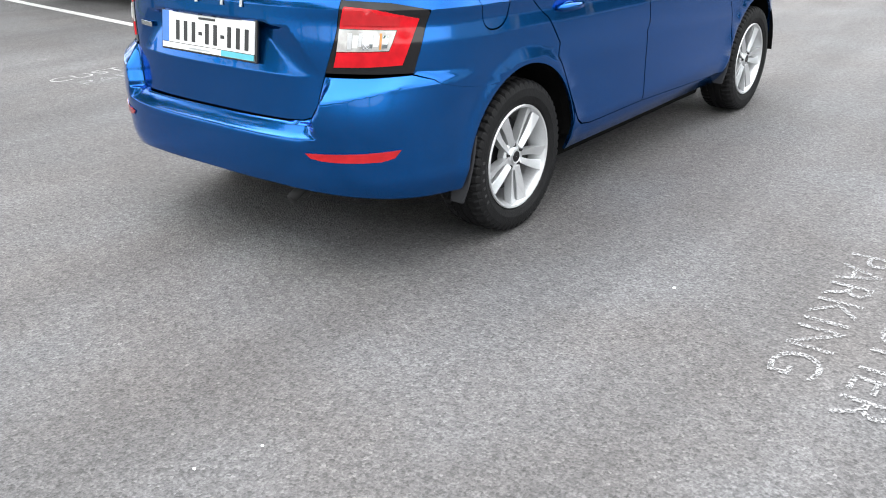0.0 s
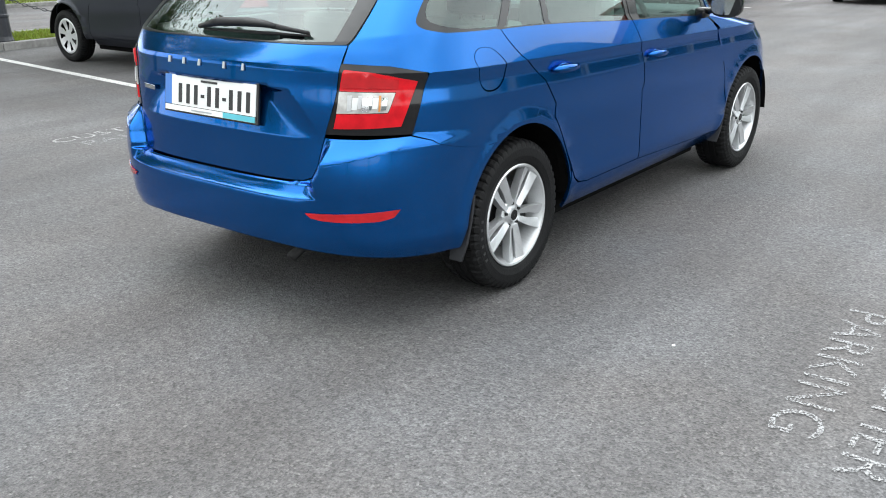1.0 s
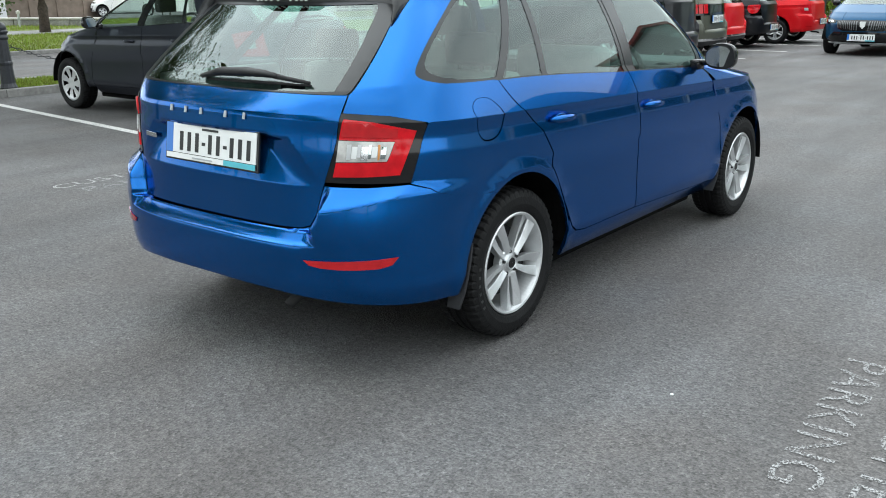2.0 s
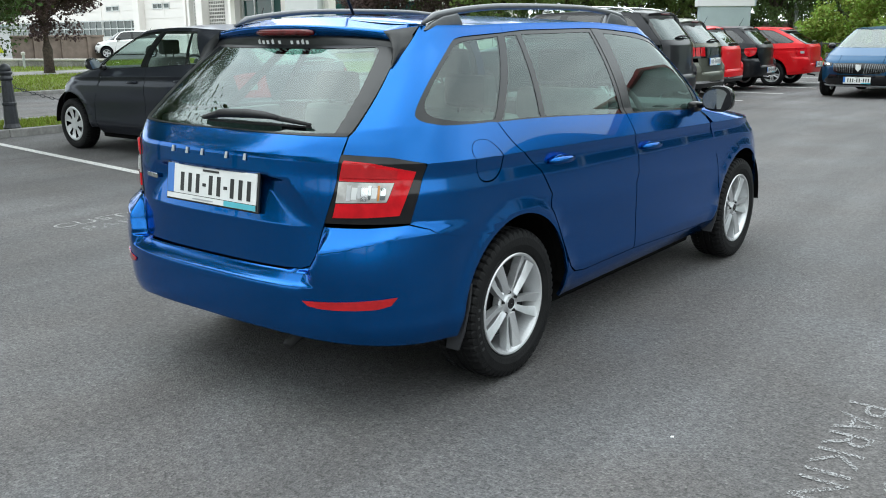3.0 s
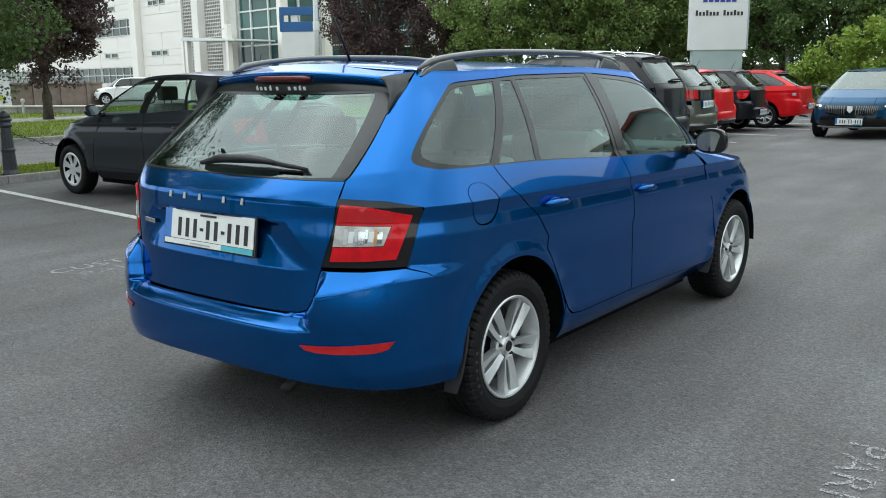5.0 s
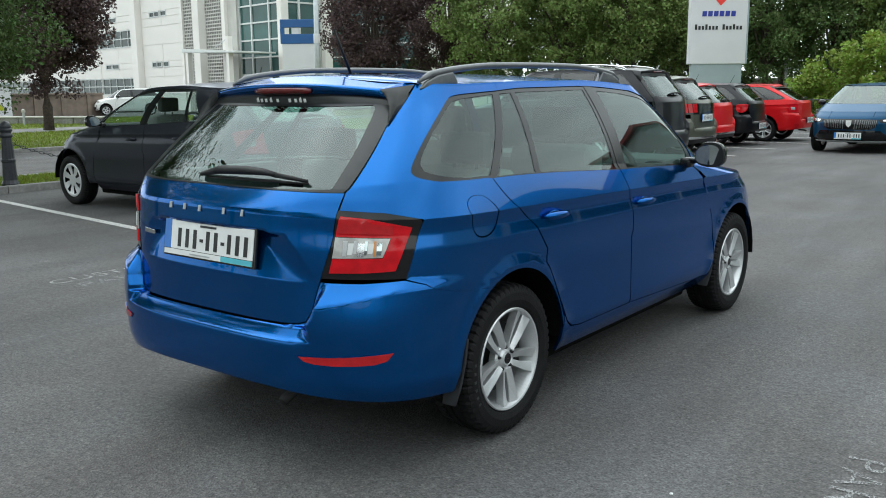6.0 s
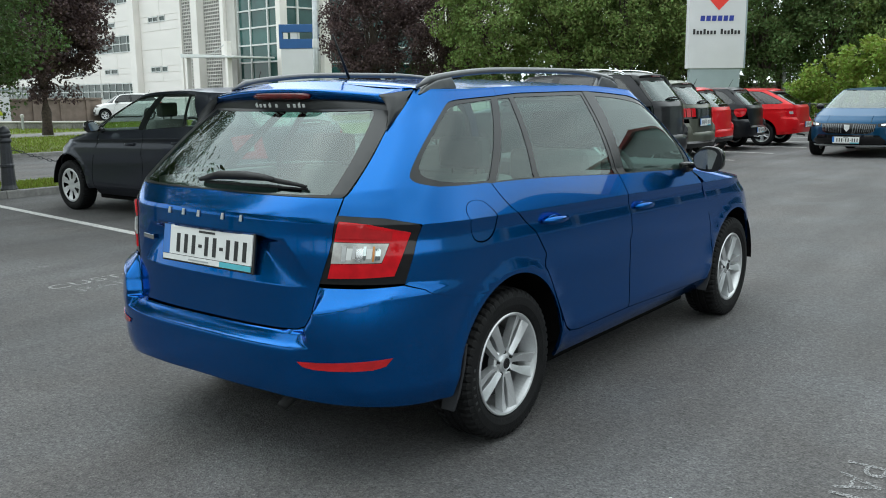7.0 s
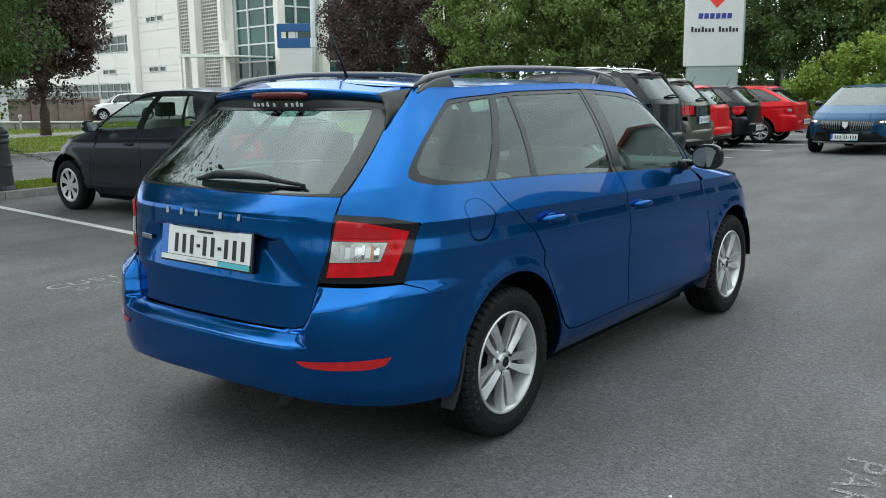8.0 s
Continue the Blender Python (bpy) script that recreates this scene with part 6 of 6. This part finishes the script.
build_car("hatchback", pose(-5.0, 18.4, 0, 0, 0, 90), M["black"], "small black hatchback with round red lamps in the row", row, small, False, lamp_style="round", plate_z=0.42, badge=False, flaps=False, glass_mat=M["glass_dark"], front=False, rails=False)
build_car("hatchback", pose(-4.6, 20.7, 0, 0, 0, 90), M["red"], "bright red hatchback at the end of the row", row, mid, False, lamp_style="block", plate_z=0.50, badge=False, flaps=False, glass_mat=M["glass_dark"], front=False, rails=False)
fast = Shape((1.04, 1.06, 1.0), roof_rear=-0.25, nose=3.20, roof_front=1.62, hood=0.11)
build_car("fastback", pose(-1.72, 19.92, 0, 0, 0, 178.5), M["petrol"], "petrol blue fastback car facing across the aisle", "", fast, True, lamp_style="block", badge=False, flaps=False, glass_mat=M["glass"], rails=False, cabin=False, front="fins")
build_car("saloon", pose(-41.07, 26.45, 0.1, 0, 0, 148), M["white_car"], "small white car parked far beyond the lawn", "", small, False, lamp_style="block", badge=False, flaps=False, glass_mat=M["glass_dark"], rails=False)


# ---- office building ----
def office():
    """Local x runs along the long front away from the near corner, local y into the building."""
    o = thing("office_building", Matrix.Translation((-40.4, 36.0, 0)) @ Matrix.Rotation(math.atan2(0.145, -0.989), 4, "Z") @ Matrix.Diagonal((0.97, -1, 1, 1)), "white panelled office block with ribbon windows and a glazed corner", "building")
    H = 15.0
    # solid wall bodies behind the front
    part("wall", bm_box(6.9, 60, 0.0, 20, 0, H, 0.02), M["cladding"], o, "white panelled wall")
    part("glazed_core", bm_box(0.2, 6.9, 0.2, 20, 0, H - 1.0, 0.02), M["window_teal"], o, "tinted curtain wall glass")
    part("wall", bm_box(-0.6, 6.9, 12.0, 22, 0, H, 0.02), M["cladding"], o, "white end wall")
    # wall panels with joints on the long front
    pan = bm_box(0, 1, 0, 0.05, 0, 1, 0.0)
    pm = bpy.data.meshes.new("wall_panel")
    pan.to_mesh(pm)
    pan.free()
    pm.materials.append(M["cladding"])

    def panel_at(x0, x1, z0, z1):
        ob = put("panel", pm, None, o)
        ob.matrix_basis = Matrix.Translation((x0 + 0.02, -0.05, z0 + 0.02)) @ Matrix.Diagonal((x1 - x0 - 0.04, 1, z1 - z0 - 0.04, 1))

    levels = [(-0.2, 1.15, "p"), (1.15, 2.55, "w"), (2.55, 3.25, "p"), (3.25, 3.72, "s"), (3.72, 5.0, "p"), (5.0, 6.4, "w"), (6.4, 7.05, "p"), (7.05, 7.52, "s"), (7.52, 8.88, "p"), (8.88, 10.28, "w"), (10.28, 10.95, "p"), (10.95, 11.4, "s"), (11.4, 12.75, "p"), (12.75, 14.1, "w"), (14.1, 15.0, "p")]
    for z0, z1, k in levels:
        # the bay nearest the screen
        if k == "s":
            panel_at(13.4, 16.0, z0, z1)
            panel_at(18.9, 20.4, z0, z1)
            window(o, 16.0, 17.0, z0, z1, 1, 1)
            window(o, 17.2, 18.9, z0, z1, 2, 1)
        elif k == "p":
            panel_at(13.4, 16.9, z0, z1)
            panel_at(16.9, 20.4, z0, z1)
        else:
            panel_at(13.4, 20.4, z0, z1)
        # the ribbon window bays
        for b in range(5):
            x0 = 21.6 + 7.4 * b
            if k == "w":
                window(o, x0, x0 + 7.2, z0, z1, 5, 2)
            elif k == "s":
                panel_at(x0, x0 + 3.6, z0, z1)
                window(o, x0 + 3.6, x0 + 5.0, z0, z1, 1, 1)
                window(o, x0 + 5.1, x0 + 6.3, z0, z1, 1, 1)
                panel_at(x0 + 6.3, x0 + 7.2, z0, z1)
            else:
                panel_at(x0, x0 + 3.6, z0, z1)
                panel_at(x0 + 3.6, x0 + 7.2, z0, z1)
    part("pilaster", bm_box(20.45, 21.5, -0.55, 0.1, 0, H, 0.02), M["cladding"], o, "white upright pilaster")
    # screen of small square openings between columns
    for x0, x1 in ((7.2, 9.7), (10.7, 13.0)):
        scr = part("screen", bm_box(x0, x1, -0.10, -0.02, 0, H - 1, 0.0), M["window_dark"], o, "dark backing of the tiled screen")
        b = bmesh.new()
        nx, nz = int((x1 - x0) / 0.24), int((H - 1) / 0.24)
        for i in range(nx + 1):
            x = x0 + (x1 - x0) * i / nx
            bm_box(x - 0.045, x + 0.045, -0.16, -0.10, 0, H - 1, 0, 1, b)
        for j in range(nz):
            z = (H - 1) * j / nz
            bm_box(x0, x1, -0.168, -0.108, z - 0.045, z + 0.045, 0, 1, b)
        g = part("grid", b, M["render_beige"], scr, "grid of pale square blocks")
    for x0, x1, y0 in ((9.75, 10.65, -0.7), (13.02, 13.4, -0.3), (6.75, 7.18, -0.3)):
        part("column", bm_box(x0, x1, y0, 0.1, 0, H, 0.03), M["cladding"], o, "white round-edged column")
    part("wall_strip", bm_box(5.55, 6.75, -0.06, 0.2, 0, H, 0.01), M["render_beige"], o, "cream stone strip")
    # curtain wall, two faces
    for z in np.arange(0.2, 13.6, 1.13):
        part("transom", bm_box(0.2, 5.55, 0.12, 0.24, z - 0.05, z + 0.05), M["mullion"], o)
        part("transom", bm_box(0.08, 0.22, 0.2, 12.0, z - 0.05, z + 0.05), M["mullion"], o)
    for x in (0.25, 1.75, 3.95, 5.5):
        part("mullion", bm_box(x - 0.07, x + 0.07, 0.10, 0.26, 0, 14), M["mullion"], o)
    for y in (1.4, 3.0, 5.2, 7.4, 9.6, 11.9):
        part("mullion", bm_box(0.06, 0.24, y - 0.07, y + 0.07, 0, 14), M["mullion"], o)
    part("corner_column", bm_box(-0.05, 0.5, -0.05, 0.5, 0, H, 0.05), M["cladding"], o, "white corner column")
    part("corner_column", bm_box(-0.35, 0.15, 3.1, 3.7, 0, H, 0.05), M["cladding"], o, "white corner column")
    # entrance canopy on two posts
    can = part("canopy", bm_prism([(0.2, 3.72), (7.2, 3.95), (7.2, 4.2), (0.2, 3.82)], 3.0, Matrix.Translation((0, -3.4, 0)), 0.02), M["mullion"], o, "thin sloping entrance canopy")
    for x, y in ((1.2, -3.2), (6.6, -3.2)):
        part("canopy_post", bm_box(x - 0.16, x + 0.16, y - 0.16, y + 0.16, 0, 4.75 if x < 3 else 3.95, 0.02), M["cladding"], can, "white square post")
    part("tie_rod", bm_tube([(1.2, -3.2, 4.7), (5.5, -2.0, 4.15)], 0.02, 6), M["steel"], can, "steel tie rod")
    part("parapet", bm_box(6.9, 60, -0.2, 0.3, H, H + 0.35, 0.02), M["cladding"], o, "roof edge")
    return o


def window(o, x0, x1, z0, z1, nx, nz):
    w = part("window", bm_box(x0 + 0.03, x1 - 0.03, -0.02, 0.0, z0 + 0.03, z1 - 0.03), M["window_dark"], o, "dark office window band")
    b = None
    for i in range(nx + 1):
        x = x0 + 0.05 + (x1 - x0 - 0.1) * i / nx
        b = bm_box(x - 0.03, x + 0.03, -0.08, -0.015, z0, z1, 0, 1, b)
    for j in range(nz + 1):
        z = z0 + 0.05 + (z1 - z0 - 0.1) * j / nz
        b = bm_box(x0, x1, -0.086, -0.012, z - 0.035, z + 0.035, 0, 1, b)
    part("window_frame", b, M["mullion"], w, "pale window frame")


office()


# ---- signs, lamp post, walls ----
def totem():
    t = thing("sign_totem", pose(-10.2, 31.15, 0, 0, 0, 38), "tall white dealer sign on a grey plinth", "sign")
    part("plinth", bm_box(-0.98, 0.98, -0.16, 0.16, -0.05, 2.28, 0.01), M["sign_grey"], t, "grey metal plinth")
    f = part("sign_box", bm_box(-1.09, 1.09, -0.20, 0.20, 2.27, 6.6, 0.015), M["sign_white"], t, "white sign box")
    part("side_strip", bm_box(1.093, 1.15, -0.20, 0.20, 2.27, 6.6, 0.005), M["sign_grey"], t, "grey edge strip")
    # plain shapes stand for the mark and the names
    part("mark", bm_prism([(-0.48, 4.98), (0.0, 4.46), (0.52, 4.98), (0.0, 5.5)], -0.012, Matrix.Translation((0.04, -0.202, 0))), M["sign_red"], f, "plain red lozenge mark")
    for k in range(6):
        x = -0.66 + 0.222 * k
        part("letter_bar", bm_prism([(x, 4.06), (x + 0.17, 4.06), (x + 0.185, 4.26), (x + 0.015, 4.26)], -0.012, Matrix.Translation((0, -0.202, 0))), M["sign_ink"], f)
    x = -0.92
    for k in range(14):
        if k != 7:
            part("letter_bar", bm_prism([(x, 3.56), (x + 0.085, 3.56), (x + 0.085, 3.70 if k not in (0, 3, 8, 11) else 3.76), (x, 3.70 if k not in (0, 3, 8, 11) else 3.76)], -0.012, Matrix.Translation((0, -0.202, 0))), M["ink"], f)
        x += 0.133
    return t


totem()
b = thing("entrance_sign", pose(-31.4, 29.1, 0, 0, 0, 38), "blue and white frame-shaped business sign", "sign")
part("panel", bm_box(-0.92, 0.92, -0.12, 0.12, 0, 3.76, 0.02), M["sign_white"], b, "white lower panel")
part("blue_band", bm_box(-1.0, 1.0, -0.15, 0.15, 3.76, 4.25, 0.02), M["sign_blue"], b, "blue band")
part("blue_band", bm_box(-1.0, 1.0, -0.15, 0.15, 4.58, 4.98, 0.02), M["sign_blue"], b, "blue top band")
part("blue_post", bm_box(0.72, 1.0, -0.149, 0.149, 4.25, 4.58), M["sign_blue"], b, "blue side post")
part("blue_post", bm_box(-1.0, -0.82, -0.149, 0.149, 4.25, 4.58), M["sign_blue"], b, "blue side post")
part("tile", bm_box(-0.42, -0.05, -0.10, 0.10, 4.25, 4.58), M["sign_white"], b, "small white tile")
b = thing("street_lamp", pose(-27.3, 26.3, 0), "grey steel lamp post by the road", "lamp post")
part("post", bm_tube([(0, 0, -0.1), (0, 0, 3.0), (0, 0, 8.0)], [0.16, 0.13, 0.09], 14), M["steel"], b, "tapered steel post", True)
part("band", bm_revolve([(0.15, 3.55), (0.155, 3.56), (0.155, 3.95), (0.15, 3.96)], 16), M["sign_white"], b, "pale band round the post")
part("lamp_head", bm_box(-0.15, 0.7, -0.14, 0.14, 7.95, 8.08, 0.03), M["steel"], b, "flat lamp head")
b = thing("steel_pole", pose(-10.6, 41.5, 0), "thin pale steel pole among the trees", "pole")
part("post", bm_tube([(0, 0, -0.1), (0, 0, 3.4)], 0.10, 12), M["steel"], b, "plain round pole", True)

w = thing("boundary_wall", pose(0, 0, 0), "low brown boundary wall beyond the lawn", "wall")
part("wall_body", bm_box(-43.0, -42.6, 18.6, 24.5, 0, 1.25, 0.02), M["brown"], w, "brown wall face")
for k in range(4):
    part("pier", bm_box(-42.62, -42.5, 19.0 + 1.5 * k, 19.2 + 1.5 * k, 0, 1.30, 0.01), M["brown"], w)
part("coping", bm_box(-43.05, -42.5, 18.6, 24.5, 1.252, 1.36, 0.02), M["brown"], w, "wall coping")
h = thing("site_cabin", pose(-42.6, 16.6, 0, 0, 0, 68), "white site cabin with a yellow warning triangle", "cabin")
part("cabin_body", bm_box(-2.4, 2.4, -1.2, 1.2, 0, 1.75, 0.03), M["sign_white"], h, "white cabin body")
part("cabin_roof", bm_box(-2.5, 2.5, -1.3, 1.3, 1.75, 1.85, 0.02), M["sign_grey"], h, "grey flat roof")
part("warning_sign", bm_prism([(1.3, 0.55), (2.1, 0.55), (1.7, 1.15)], -0.02, Matrix.Translation((0, -1.205, 0))), M["leaf_yellow"], h, "yellow warning triangle")
f = thing("railing", pose(0, 0, 0), "dark steel railing behind the hedge", "fence")
for z in (0.45, 0.95):
    part("rail", bm_tube([(-7.5, 27.4, z), (4.5, 27.4, z)], 0.02, 6), M["iron"], f)
for k in range(12):
    part("post", bm_box(-7.5 + k - 0.025, -7.5 + k + 0.025, 27.38, 27.43, 0, 1.0), M["iron"], f)
f = thing("far_wall", pose(0, 0, 0), "pale red brick wall behind the trees", "wall")
part("wall_body", bm_box(-22, 14, 52.0, 52.3, 0, 1.75, 0.02), M["brown"], f, "brick wall face")
part("coping", bm_box(-22, 14, 51.95, 52.35, 1.752, 1.9, 0.02), M["concrete"], f, "pale coping")


# low pale wall and two short posts on the far lawn
lw = thing("low_wall", pose(-32.5, 15.86, 0.10, 0, 0, 24.6), "low pale stone wall on the lawn", "wall")
for k in range(4):
    part("wall_block", bm_box(-2.6 + 1.3 * k, -1.32 + 1.3 * k, -0.15, 0.15, 0, 0.26, 0.03), M["concrete"], lw)
    part("coping", bm_box(-2.6 + 1.3 * k, -1.31 + 1.3 * k, -0.19, 0.19, 0.261, 0.33, 0.02), M["render_beige"], lw, "pale coping stone")
for x, y in ((-31.9, 15.6), (-33.0, 15.1)):
    pst = thing("post", pose(x, y, 0.10), "short grey post on the lawn", "post", "short posts on the lawn")
    part("shaft", bm_revolve([(0.001, 0), (0.05, 0), (0.05, 0.5), (0.001, 0.5)], 12), M["steel"], pst)
    part("head", bm_revolve([(0.001, 0.495), (0.08, 0.50), (0.08, 0.60), (0.001, 0.63)], 12), M["render_beige"], pst, "pale round head")

# ---- showroom beside the aisle, seen in the car's panes ----
s = thing("showroom", pose(2.4, 22.0, 0), "grey gabled showroom with red verges and a glass front", "building")
part("wall", bm_box(0, 8.4, 0.3, 14, 0, 6.0, 0.02), M["showroom"], s, "grey green cladding")
part("gable", bm_prism([(0, 6.0), (8.4, 6.0), (3.8, 7.9)], 13.7, Matrix.Translation((0, 0.3, 0))), M["showroom"], s, "grey green gable")
for a, c in (((-0.4, 5.85), (3.8, 7.92)), ((8.8, 5.85), (3.8, 7.92))):
    part("verge", bm_prism([a, c, (c[0], c[1] + 0.22), (a[0], a[1] + 0.22)], 14.3, Matrix.Translation((0, -0.1, 0))), M["verge_red"], s, "red verge strip")
part("fascia", bm_box(0.5, 8, 0.16, 0.3, 3.4, 4.5, 0.01), M["ink"], s, "black fascia")
for k in range(6):
    part("sign_bar", bm_box(0.9 + 1.15 * k, 1.6 + 1.15 * k, 0.10, 0.165, 3.65, 4.25), M["plate"], s)
part("shopfront", bm_box(0.4, 8.0, 0.2, 0.31, 0.3, 3.2), M["window_dark"], s, "dark shopfront glass")
for k in range(5):
    part("mullion", bm_box(0.4 + 1.85 * k, 0.5 + 1.85 * k, 0.12, 0.21, 0.0, 3.3), M["mullion"], s)
# sales hall along the aisle
s = thing("sales_hall", pose(5.6, 6.2, 0), "flat-roofed sales hall with a black fascia", "building")
part("wall", bm_box(0, 10, 0, 6.6, 0, 3.6, 0.02), M["showroom"], s, "grey green cladding")
part("fascia", bm_box(-0.15, 10.15, -0.15, 6.7, 2.9, 3.75, 0.02), M["ink"], s, "black fascia round the roof")
for k in range(2):
    part("sign_bar", bm_box(-0.19, -0.148, 0.6 + 0.55 * k, 0.95 + 0.55 * k, 3.1, 3.5), M["plate"], s)
part("shopfront", bm_box(-0.1, 0.01, 0.4, 6.2, 0.3, 2.7), M["window_dark"], s, "dark shopfront glass")
for k in range(4):
    part("mullion", bm_box(-0.18, -0.09, 0.4 + 1.9 * k, 0.5 + 1.9 * k, 0.0, 2.85), M["showroom"], s)
